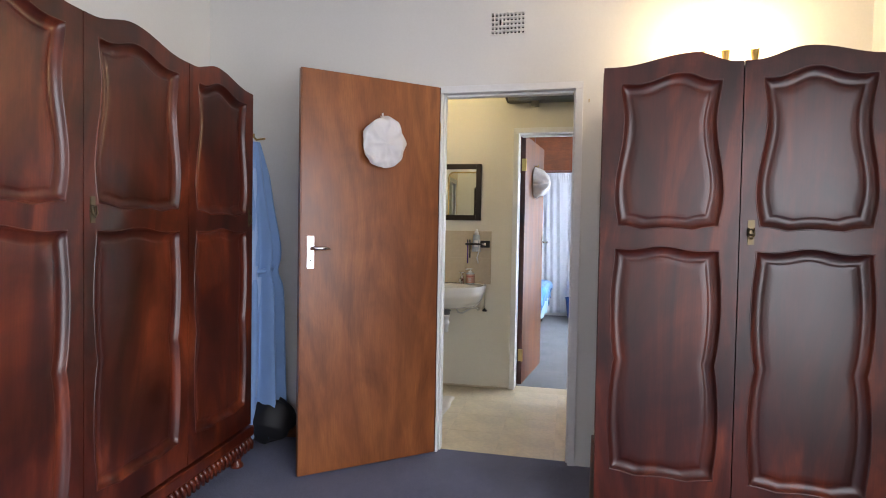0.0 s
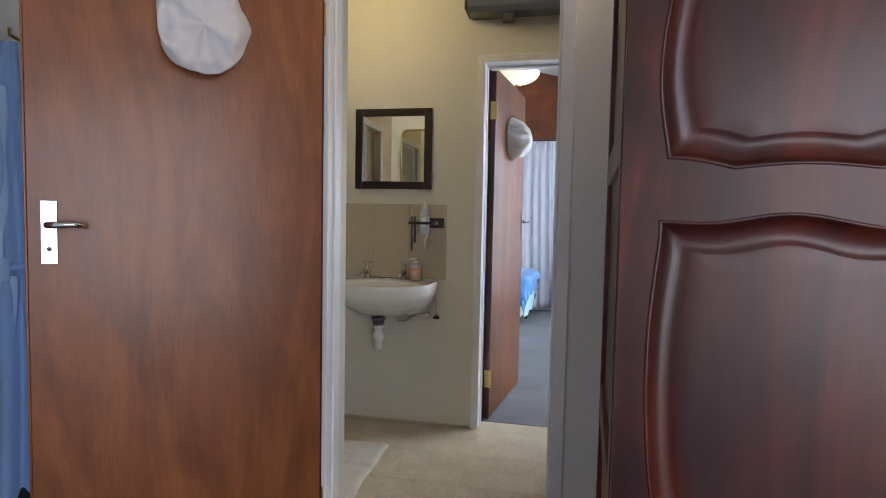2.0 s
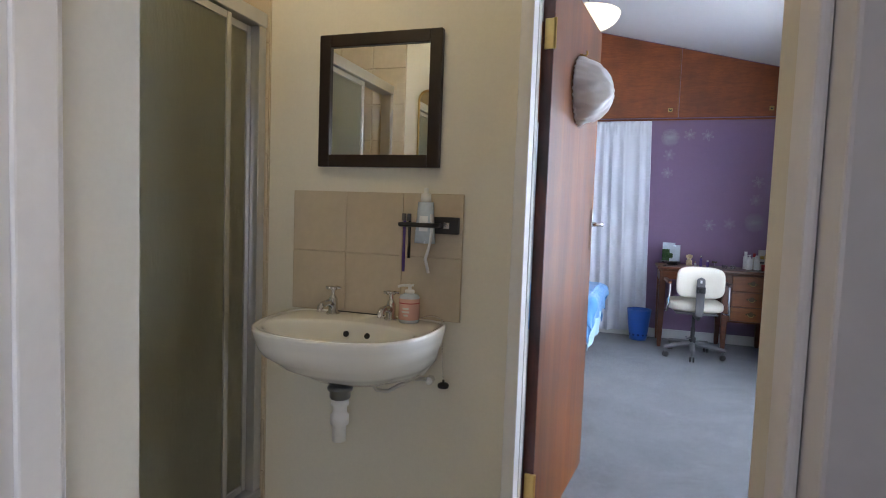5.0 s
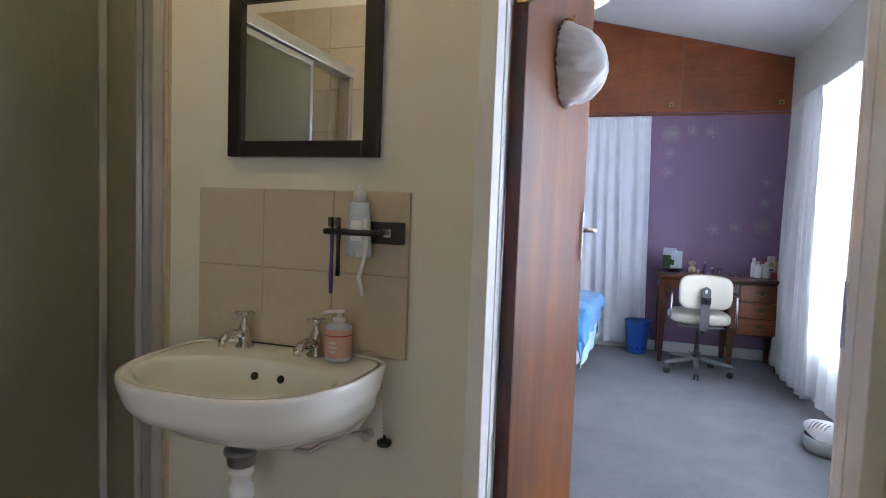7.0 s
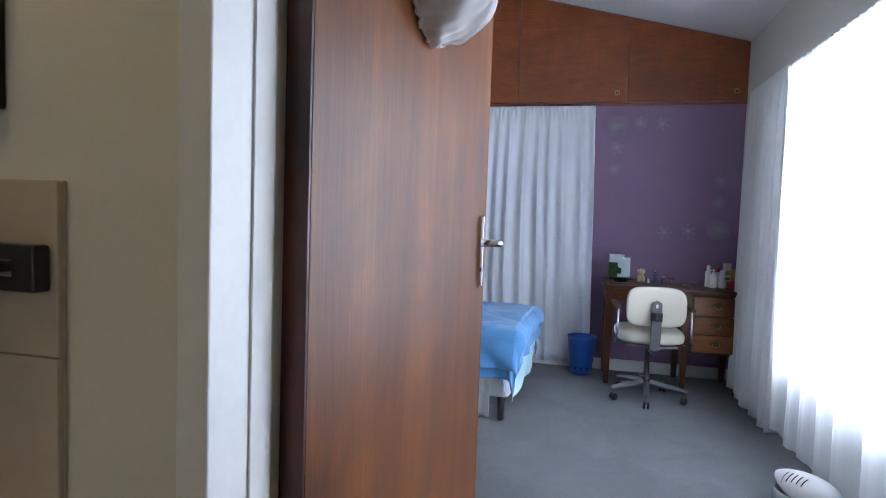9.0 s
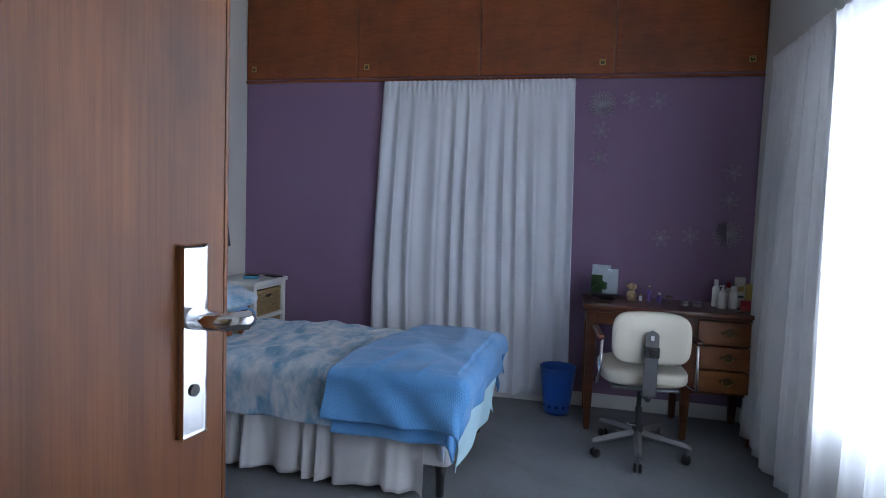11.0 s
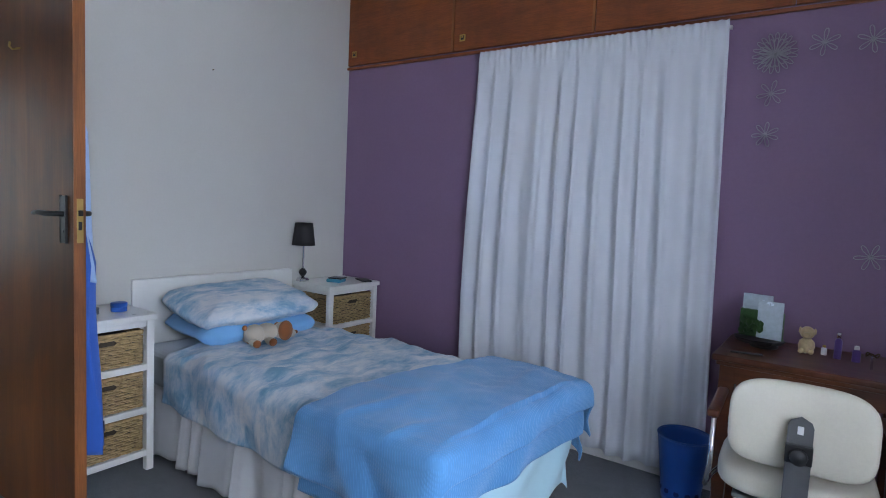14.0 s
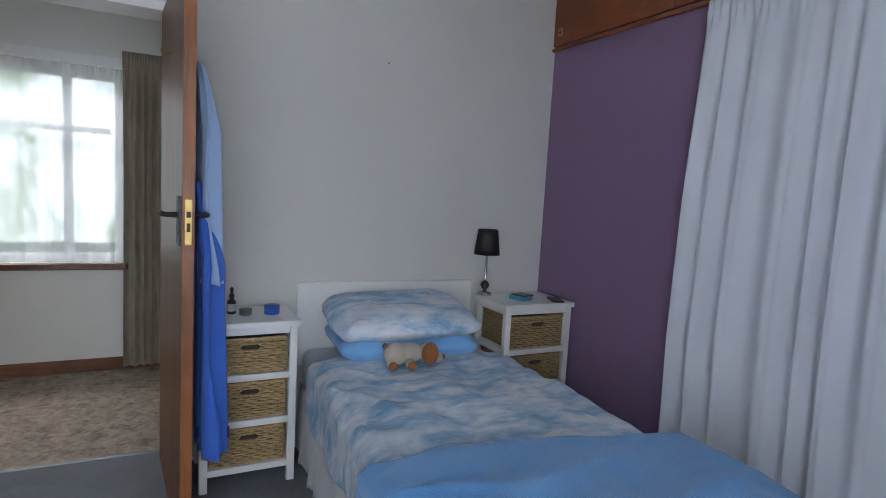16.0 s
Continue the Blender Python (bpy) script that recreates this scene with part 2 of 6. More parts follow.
M_sheerC = sheer("patterned_net", (0.88, 0.91, 0.92), 0.66)
M_robe = cloth("blue_towelling", (0.25, 0.41, 0.70), weave=300, bmp=0.6)
M_robelight = cloth("pale_blue_towelling", (0.38, 0.54, 0.80), weave=300, bmp=0.6)
M_towel = cloth("bright_blue_towelling", (0.035, 0.13, 0.55), weave=260, bmp=0.7)
M_navy = cloth("navy_band", (0.012, 0.03, 0.16), weave=260)
M_valance = cloth("white_valance_cloth", (0.62, 0.62, 0.64))
M_sheetpale = cloth("pale_sheet", (0.52, 0.56, 0.62))
M_pillow = cloth("blue_pillow_cloth", (0.20, 0.45, 0.78))
M_aqua = cloth("pale_aqua_cloth", (0.48, 0.72, 0.82))
M_capcloth = cloth("frosted_cap_film", (0.86, 0.85, 0.86), 0.45, 120, 0.3, 0.05, 0.28)
M_plush = cloth("beige_plush", (0.50, 0.44, 0.36), weave=220, bmp=0.8)
M_plushbrown = cloth("brown_plush", (0.30, 0.10, 0.03), weave=220, bmp=0.8)
M_shade = cloth("black_shade_cloth", (0.012, 0.009, 0.012), 0.6, 500, 0.1, sheen=0.0)
M_mat = cloth("cream_bath_mat", (0.60, 0.56, 0.48), weave=150, bmp=1.0)
M_bag = plain("black_bag_cloth", (0.012, 0.012, 0.014), 0.6, 0.2, 8, 120, 0.3)
M_mirror = plain("mirror_glass", (0.86, 0.88, 0.87), 0.015, 0.0, 3, 20, 0.0, rvar=0.0, metal=1.0)
M_pane = glass("window_pane")
M_bowlclear = plain("clear_bowl_plastic", (0.60, 0.64, 0.66), 0.12, 0.08, 6, 40, 0.0, trans=0.4)
M_leaf = plain("green_leaf", (0.03, 0.09, 0.02), 0.45, 0.3, 20, 80, 0.1)
M_darksteel = plain("dark_chair_steel", (0.055, 0.055, 0.06), 0.4, 0.15, 8, 50, 0.05, metal=0.5)
M_spoke = plain("brushed_chair_steel", (0.26, 0.26, 0.27), 0.38, 0.12, 8, 50, 0.05, metal=0.7)
M_bowl = glowing("lit_frosted_glass", (1.0, 0.84, 0.58), 0.55)
M_bulb = glowing("lit_bulb", (1.0, 0.80, 0.45), 30.0)
M_wire = plain("silver_wire", (0.35, 0.33, 0.37), 0.36, 0.1, 10, 60, 0.0, metal=0.4)


def frosted():
    m, n, l, b = node_mat("frosted_shower_glass")
    b.inputs["Base Color"].default_value = (0.42, 0.425, 0.32, 1)
    setp(b, rough=0.35, trans=0.55, ior=1.3)
    v = coords(n, l, (1, 1, 0.35))
    f = noise_tex(n, l, v, 55.0, 3)
    bump(n, l, b, f, 0.6, 0.004)
    return m


M_frost = frosted()


def cloud_print():
    """Blue and white clouds, dyed cotton."""
    m, n, l, b = node_mat("cloud_print_cotton")
    v = coords(n, l, (3.4, 1.5, 1.8))
    a, c = noise_tex(n, l, v, 3.2, 6, 0.66, 0.35), noise_tex(n, l, coords(n, l), 14.0, 5, 0.6)
    col = ramp(n, l, a, [(0.34, (0.16, 0.35, 0.56)), (0.43, (0.29, 0.47, 0.64)), (0.51, (0.48, 0.59, 0.70)), (0.60, (0.70, 0.73, 0.78))])
    col = mixc(n, l, col, ramp(n, l, c, [(0.35, (0.78, 0.84, 0.9)), (0.65, (1, 1, 1))]), 0.6, 'MULTIPLY')
    l.new(col, b.inputs["Base Color"])
    setp(b, rough=0.85, sheen=0.2)
    fold = n.new("ShaderNodeMath")
    fold.operation = 'ABSOLUTE'
    shift = n.new("ShaderNodeMath")
    shift.operation = 'SUBTRACT'
    shift.inputs[1].default_value = 0.5
    l.new(noise_tex(n, l, coords(n, l, (1.6, 2.6, 1.6)), 3.4, 4, 0.5, 0.7), shift.inputs[0])
    l.new(shift.outputs[0], fold.inputs[0])
    rumple = bump(n, l, b, fold.outputs[0], -0.55, 0.09)
    bump(n, l, b, noise_tex(n, l, coords(n, l), 500.0, 2), 0.15, 0.001, rumple)
    return m


M_cloud = cloud_print()


def knit():
    """Waffle-knit blanket."""
    m, n, l, b = node_mat("knitted_blue_wool")
    v = coords(n, l)
    height = None
    for turn in (45, -45):
        mp, wv = n.new("ShaderNodeMapping"), n.new("ShaderNodeTexWave")
        mp.inputs["Rotation"].default_value = (radians(20), radians(20), radians(turn))
        wv.inputs["Scale"].default_value, wv.inputs["Distortion"].default_value = 44.0, 0.4
        wv.inputs["Detail"].default_value = 1.0
        l.new(v, mp.inputs["Vector"]), l.new(mp.outputs[0], wv.inputs["Vector"])
        if height is None:
            height = wv.outputs["Fac"]
        else:
            both = n.new("ShaderNodeMath")
            both.operation = 'MULTIPLY'
            l.new(height, both.inputs[0]), l.new(wv.outputs["Fac"], both.inputs[1])
            height = both.outputs[0]
    big = noise_tex(n, l, v, 4.0, 4)
    col = ramp(n, l, big, [(0.3, (0.098, 0.305, 0.64)), (0.7, (0.140, 0.390, 0.75))])
    col = mixc(n, l, col, ramp(n, l, height, [(0.05, (0.70, 0.74, 0.78)), (0.5, (1, 1, 1))]), 0.35, 'MULTIPLY')
    l.new(col, b.inputs["Base Color"])
    setp(b, rough=0.95, sheen=0.3)
    bump(n, l, b, height, 0.35, 0.003)
    return m


M_knit = knit()


# ---- building helpers ----
def thing(name, label, category, m=None, group="", kind=""):
    ob = new(name)
    ob.empty_display_size = 0.05
    if m is not None:
        ob.matrix_basis = m
    return tagged(ob, label, category, group, kind)


def link_mesh(name, bm, material, smooth=False):
    bmesh.ops.recalc_face_normals(bm, faces=bm.faces)
    me = bpy.data.meshes.new(name)
    for f in bm.faces:
        f.smooth = smooth
    bm.to_mesh(me)
    bm.free()
    for mt in (material if isinstance(material, (list, tuple)) else [material]):
        me.materials.append(mt)
    return new(name, me)


def part(name, bm, material, parent, label="", smooth=False):
    ob = link_mesh(name, bm, material, smooth)
    ob.parent = parent
    if label:
        ob["label"] = label
    return ob


def single(name, bm, material, label, category, m=None, group="", kind="", smooth=False):
    ob = link_mesh(name, bm, material, smooth)
    if m is not None:
        ob.matrix_basis = m
    return tagged(ob, label, category, group, kind)


def structure(name, bm, material, label, category, smooth=False):
    return single(name, bm, material, label, category, None, "", "structure", smooth)


def soften(ob, width=0.004, segs=2):
    md = ob.modifiers.new("bevel", 'BEVEL')
    md.width, md.segments, md.limit_method = width, segs, 'ANGLE'
    return ob


def thicken(ob, t, offset=0.0):
    md = ob.modifiers.new("solid", 'SOLIDIFY')
    md.thickness, md.offset = t, offset
    return ob


def box(x0, x1, y0, y1, z0, z1, bm=None, bev=0.0, segs=2):
    bm = bm if bm is not None else bmesh.new()
    r = bmesh.ops.create_cube(bm, size=1.0)
    for v in r["verts"]:
        v.co = Vector((x0 + (v.co.x + 0.5) * (x1 - x0), y0 + (v.co.y + 0.5) * (y1 - y0), z0 + (v.co.z + 0.5) * (z1 - z0)))
    if bev:
        es = {e for v in r["verts"] for e in v.link_edges}
        bmesh.ops.bevel(bm, geom=list(es), offset=bev, segments=segs, profile=0.5, affect='EDGES')
    return bm


def lathe(profile, segs=24, at=(0, 0, 0), bm=None, sx=1.0, sy=1.0):
    bm = bm if bm is not None else bmesh.new()
    rings = []
    for r, z in profile:
        rings.append([bm.verts.new((at[0] + sx * r * math.cos(2 * math.pi * i / segs), at[1] + sy * r * math.sin(2 * math.pi * i / segs), at[2] + z)) for i in range(segs)])
    for a, b in zip(rings, rings[1:]):
        for i in range(segs):
            bm.faces.new((a[i], a[(i + 1) % segs], b[(i + 1) % segs], b[i]))
    if profile[0][0] > 1e-4:
        bm.faces.new(rings[0])
    if profile[-1][0] > 1e-4:
        bm.faces.new(rings[-1])
    return bm


def tube(pts, r, segs=8, closed=False, bm=None):
    """A round bar along points; r is a number or one per point."""
    bm = bm if bm is not None else bmesh.new()
    pts = [Vector(p) for p in pts]
    n, rings, up = len(pts), [], None
    for i, p in enumerate(pts):
        a = pts[(i - 1) % n] if closed or i > 0 else p
        b = pts[(i + 1) % n] if closed or i < n - 1 else p
        d = (b - a).normalized() if (b - a).length > 1e-9 else Vector((0, 0, 1))
        if up is None:
            up = Vector((0, 0, 1)) if abs(d.z) < 0.9 else Vector((1, 0, 0))
        s = d.cross(up).normalized()
        up = s.cross(d).normalized()
        rr = r[i] if isinstance(r, (list, tuple)) else r
        rings.append([bm.verts.new(p + rr * (math.cos(2 * math.pi * k / segs) * s + math.sin(2 * math.pi * k / segs) * up)) for k in range(segs)])
    pairs = list(zip(rings, rings[1:])) + ([(rings[-1], rings[0])] if closed else [])
    for a, b in pairs:
        for k in range(segs):
            bm.faces.new((a[k], a[(k + 1) % segs], b[(k + 1) % segs], b[k]))
    if not closed:
        bm.faces.new(rings[0]), bm.faces.new(rings[-1])
    return bm


def grid(fn, nu, nv, bm=None, wrap=False):
    bm = bm if bm is not None else bmesh.new()
    rows = [[bm.verts.new(fn(i / nu, j / nv)) for i in range(nu if wrap else nu + 1)] for j in range(nv + 1)]
    for j in range(nv):
        for i in range(nu):
            k = (i + 1) % nu if wrap else i + 1
            bm.faces.new((rows[j][i], rows[j][k], rows[j + 1][k], rows[j + 1][i]))
    return bm


def ball(c, r, bm=None, sub=2, squash=(1, 1, 1), rot=None, mi=0):
    bm = bm if bm is not None else bmesh.new()
    res = bmesh.ops.create_icosphere(bm, subdivisions=sub, radius=1.0)
    q = rot or Matrix.Identity(3)
    for v in res["verts"]:
        v.co = Vector(c) + q @ Vector((v.co.x * r * squash[0], v.co.y * r * squash[1], v.co.z * r * squash[2]))
    for f in {f for v in res["verts"] for f in v.link_faces}:
        f.material_index = mi
    return bm


def nz(x, y=0.0, z=0.0):
    return noise.noise(Vector((x, y, z)))


def prism(outline, z0, z1, bm=None):
    """An upright block over a plan outline."""
    bm = bm if bm is not None else bmesh.new()
    lo, hi = [bm.verts.new((x, y, z0)) for x, y in outline], [bm.verts.new((x, y, z1)) for x, y in outline]
    n = len(outline)
    for i in range(n):
        bm.faces.new((lo[i], lo[(i + 1) % n], hi[(i + 1) % n], hi[i]))
    bm.faces.new(lo), bm.faces.new(hi)
    return bm


def wall_along_x(x0, x1, y0, y1, z1, holes=()):
    """A wall block with openings (x0, x1, z0, z1) cut through it."""
    bm = bmesh.new()
    xs = sorted({x0, x1, *(h[0] for h in holes), *(h[1] for h in holes)})
    for a, b in zip(xs, xs[1:]):
        z = 0.0
        for _, _, lo, hi in sorted((h for h in holes if h[0] < b - 1e-6 and h[1] > a + 1e-6), key=lambda h: h[2]):
            if lo > z:
                box(a, b, y0, y1, z, lo, bm)
            z = hi
        box(a, b, y0, y1, z, z1, bm)
    bmesh.ops.remove_doubles(bm, verts=bm.verts, dist=1e-5)
    return bm


def wall_along_y(y0, y1, x0, x1, z1, holes=()):
    bm = wall_along_x(y0, y1, x0, x1, z1, holes)
    for v in bm.verts:
        v.co = Vector((v.co.y, v.co.x, v.co.z))
    return bm

# ---- large structure ----
D1 = (-0.525, 0.198, 0.0, 2.03)      # clear opening of the first doorway
D2 = (-0.225, 0.565, 0.0, 2.05)
D3 = (6.03, 6.838, 0.0, 2.05)
structure("floor_front_bedroom", box(-2.01, 1.58, -2.2, 3.16, -0.1, 0.0), M_carpetA, "blue fitted carpet of the front bedroom", "floor")
structure("floor_bedroom", box(-2.30, 1.62, 4.66, 9.0, -0.1, 0.0), M_carpetB, "grey-blue fitted carpet of the bedroom", "floor")
structure("floor_passage", box(-3.75, -2.304, 4.9, 7.5, -0.1, 0.0), M_carpetC, "mottled beige and brown passage carpet", "floor")
floor_bath = structure("floor_bathroom", box(-2.0, 1.05, 3.164, 4.656, -0.1, -0.0012), M_floorgrout, "beige tiled bathroom floor", "floor")

structure("wall_front_bedroom", wall_along_x(-2.2, 1.8, 3.115, 3.20, 2.70, [(D1[0] - 0.01, D1[1] + 0.01, 0, D1[3] + 0.01), (-0.266, -0.078, 2.34, 2.46)]), M_wall, "off-white plastered wall with doorway", "wall")
structure("wall_bathroom_south", wall_along_x(-2.2, 1.8, 3.203, 3.335, 2.70, [(-0.556, D1[1] + 0.012, 0, D1[3] + 0.03)]), M_bathwall, "cream plastered bathroom wall with doorway", "wall")
structure("wall_bathroom_north", wall_along_x(-2.3, 1.8, 4.53, 4.60, 3.7, [(D2[0] - 0.01, D2[1] + 0.01, 0, D2[3] + 0.01)]), M_bathwall, "cream plastered bathroom wall with doorway", "wall")
structure("wall_bedroom_south", wall_along_x(-2.3, 1.8, 4.603, 4.67, 3.8, [(D2[0] - 0.01, D2[1] + 0.01, 0, D2[3] + 0.01)]), M_wallB, "off-white plastered wall with doorway", "wall")
structure("wall_bathroom_west", box(-2.2, -2.0, 3.335, 4.53, 0, 2.7), M_tile, "tiled shower wall", "wall")
structure("wall_bathroom_east", box(1.05, 1.25, 3.335, 4.53, 0, 2.7), M_bathwall, "cream plastered wall", "wall")
structure("wall_front_west", box(-2.2, -2.009, -2.2, 3.115, 0, 2.7), M_wall, "off-white plastered wall", "wall")
structure("wall_front_east", wall_along_y(-2.2, 3.115, 1.58, 1.78, 2.7, [(-2.0, 1.0, 0.12, 2.2)]), M_wall, "off-white plastered wall with a window opening", "wall")
structure("wall_front_south", wall_along_x(-2.2, 1.78, -2.4, -2.2, 2.7), M_wall, "off-white plastered wall", "wall")
structure("wall_bedroom_west", wall_along_y(4.67, 9.2, -2.33, -2.156, 3.85, [(D3[0] - 0.01, D3[1] + 0.01, 0, D3[3] + 0.01)]), M_wallB, "off-white plastered wall with open doorway", "wall")
structure("wall_bedroom_east", wall_along_y(4.67, 9.2, 1.425, 1.65, 2.78, [(5.1, 7.95, 0.45, 2.12)]), M_wallB, "off-white plastered wall with a wide window", "wall")
structure("wall_bedroom_north", box(-2.156, 1.425, 8.893, 9.2, 0, 3.8), M_purple, "matt purple painted feature wall", "wall")
structure("wall_passage_west", wall_along_y(4.7, 7.7, -3.9, -3.72, 2.7, [(4.95, 6.57, 0.745, 2.0)]), M_wall, "cream painted passage wall with a window", "wall")
structure("wall_passage_north", box(-3.72, -2.33, 7.5, 7.7, 0, 2.7), M_wall, "cream painted passage wall", "wall")
structure("wall_passage_south", box(-3.72, -2.33, 4.7, 4.9, 0, 2.7), M_wall, "cream painted passage wall", "wall")
structure("ceiling_front_bedroom", box(-2.2, 1.78, -2.4, 3.2, 2.66, 2.76), M_ceil, "white ceiling", "ceiling")
structure("ceiling_bathroom", box(-2.2, 1.25, 3.2, 4.63, 2.60, 2.70), M_ceil, "white ceiling", "ceiling")
structure("ceiling_passage", box(-3.9, -2.33, 4.7, 7.7, 2.44, 2.54), M_ceil, "white passage ceiling", "ceiling")


def ceil_z(x):
    return 2.693 + (1.425 - x) * 0.252


bm = bmesh.new()
vs = [bm.verts.new((x, y, ceil_z(x) + dz)) for dz in (0, 0.1) for x, y in ((-2.33, 4.64), (1.65, 4.64), (1.65, 9.2), (-2.33, 9.2))]
for q in ((0, 1, 2, 3), (7, 6, 5, 4), (0, 4, 5, 1), (1, 5, 6, 2), (2, 6, 7, 3), (3, 7, 4, 0)):
    bm.faces.new([vs[i] for i in q])
structure("ceiling_bedroom", bm, M_ceil, "sloping white ceiling", "ceiling")


def jamb_set(name, x0, x1, top, y0, y1, face, stop_y, stop=0.009):
    """Pressed-steel door surround: reveal, faces on both sides and a door stop."""
    bm = bmesh.new()
    for a, b in ((x0 - face, x0), (x1, x1 + face)):
        box(a, b, y0 - 0.012, y1 + 0.012, 0.0, top, bm, 0.003)
    box(x0 - face, x1 + face, y0 - 0.012, y1 + 0.012, top + 0.001, top + face, bm, 0.003)
    box(x0 + 0.0005, x0 + stop, stop_y, stop_y + 0.05, 0, top - 0.001, bm, 0.003)
    box(x1 - stop, x1 - 0.0005, stop_y, stop_y + 0.05, 0, top - 0.001, bm, 0.003)
    box(x0 + 0.015, x1 - 0.015, stop_y, stop_y + 0.05, top - 0.014, top - 0.0005, bm, 0.003)
    return structure(name, bm, M_jamb, "white painted pressed-steel door surround", "door surround")


t1 = jamb_set("trim_doorway_1", D1[0], D1[1], D1[3], 3.115, 3.19, 0.04, 3.14)
t2 = jamb_set("trim_doorway_2", D2[0], D2[1], D2[3], 4.53, 4.67, 0.042, 4.60, 0.003)
part("strike_plate", box(D2[1] - 0.003, D2[1] - 0.0004, 4.655, 4.678, 0.95, 1.10, None, 0.0008), M_alu, t2, "worn metal strike plate")
bm = bmesh.new()
for a, b in ((D3[0] - 0.04, D3[0]), (D3[1], D3[1] + 0.04)):
    box(-2.345, -2.144, a, b, 0, D3[3], bm, 0.003)
box(-2.345, -2.144, D3[0] - 0.04, D3[1] + 0.04, D3[3] + 0.001, D3[3] + 0.04, bm, 0.003)
structure("trim_doorway_3", bm, M_jamb, "white painted door surround", "door surround")
# strike plate on the first doorway's jamb
part("strike_plate", box(0.2035, 0.2058, 3.125, 3.15, 1.03, 1.17, None, 0.001), M_steel, t1, "worn steel strike plate")
structure("threshold_strip", box(-2.315, -2.295, D3[0], D3[1], -0.002, 0.004, None, 0.002), M_steel, "thin metal carpet strip in the doorway", "carpet strip")

# skirtings
structure("baseboard_bedroom_north", box(-2.15, 1.42, 8.879, 8.892, 0.0, 0.095, None, 0.003), M_white, "white painted skirting board", "skirting")
structure("baseboard_bedroom_west", box(-2.155, -2.142, 6.85, 8.875, 0.0, 0.095, None, 0.003), M_white, "white painted skirting board", "skirting")
structure("baseboard_bedroom_east", box(1.411, 1.424, 4.69, 8.875, 0.0, 0.095, None, 0.003), M_white, "white painted skirting board", "skirting")
structure("baseboard_passage", box(-3.719, -3.70, 4.92, 7.49, 0.0, 0.085, None, 0.004), M_skirtwood, "brown wooden skirting board", "skirting")
structure("baseboard_front_bedroom", box(-2.0, -0.57, 3.098, 3.114, 0.0, 0.08, None, 0.003), M_skirtwood, "brown wooden skirting board", "skirting")
structure("baseboard_bathroom", box(-1.18, -0.275, 4.522, 4.529, 0.0, 0.012, None, 0.002), M_grout, "grey sealant along the floor edge", "skirting")


def window_unit(name, x, y0, y1, z0, z1, mullions, depth, label, transom=None):
    ob = thing(name, label, "window", pose(x, (y0 + y1) / 2, z0), "", "structure")
    h, w = z1 - z0, (y1 - y0) / 2
    bm = bmesh.new()
    box(-depth, depth, -w, -w + 0.05, 0, h, bm, 0.003), box(-depth, depth, w - 0.05, w, 0, h, bm, 0.003)
    box(-depth, depth, -w + 0.051, w - 0.051, 0, 0.05, bm, 0.003), box(-depth, depth, -w + 0.051, w - 0.051, h - 0.05, h, bm, 0.003)
    part("window_surround", bm, M_white, ob)
    ys = [-w + 0.05] + [m - (y0 + y1) / 2 for m in mullions] + [w - 0.05]
    for m in ys[1:-1]:
        part("mullion", box(-depth * 0.9, depth * 0.9, m - 0.025, m + 0.025, 0.05, h - 0.05, None, 0.003), M_white, ob)
    for a, b in zip(ys, ys[1:]):
        p = part("pane", box(-0.003, 0.003, a + 0.02, b - 0.02, 0.04, h - 0.04), M_pane, ob)
        p.visible_shadow = False
        if transom:
            part("transom", box(-depth * 0.8, depth * 0.8, a + 0.025, b - 0.026, transom - z0 - 0.02, transom - z0 + 0.02, None, 0.003), M_white, ob)
    return ob


window_unit("window_bedroom", 1.56, 5.1, 7.95, 0.45, 2.12, (6.05, 7.0), 0.03, "wide white window behind net curtains", 1.75)
window_unit("window_passage", -3.80, 4.95, 6.57, 0.745, 2.0, (5.55, 6.25), 0.03, "white passage window behind a net curtain", 1.62)
structure("window_sill_passage", box(-3.80, -3.66, 4.9, 6.60, 0.70, 0.742, None, 0.006), M_desk, "dark brown wooden window sill", "window sill")
structure("window_sill_bedroom", box(1.41, 1.60, 5.06, 7.99, 0.41, 0.448, None, 0.006), M_white, "white window sill", "window sill")
structure("curtain_board_passage", box(-3.719, -3.70, 4.92, 6.82, 2.03, 2.10, None, 0.004), M_white, "white wooden curtain board above the window", "trim")

# garden seen through the nets: pale sky with soft foliage
def garden_mat():
    m, n, l, b = node_mat("garden_distance")
    v = coords(n, l)
    f = noise_tex(n, l, v, 0.55, 7, 0.65, 0.6)
    c = ramp(n, l, f, [(0.34, (0.10, 0.17, 0.08)), (0.44, (0.36, 0.47, 0.36)), (0.52, (0.72, 0.84, 0.90)), (0.66, (0.88, 0.96, 1.0))])
    l.new(c, b.inputs["Emission Color"])
    b.inputs["Base Color"].default_value = (0.02, 0.02, 0.02, 1)
    setp(b, glow=2.2, rough=1.0)
    return m


M_garden = garden_mat()
structure("backdrop_garden", box(-14.2, -14.0, -6, 18, -2, 9), M_garden, "soft green garden and pale sky beyond the window", "backdrop")
structure("backdrop_yard", box(12.0, 12.2, -6, 18, -2, 9), M_garden, "soft green garden and pale sky beyond the window", "backdrop")
structure("ground", box(-60, 60, -60, 60, -0.35, -0.2), plain("lawn", (0.06, 0.09, 0.03), 0.9, 0.3, 3, 60, 0.5), "grass outside the house", "ground")


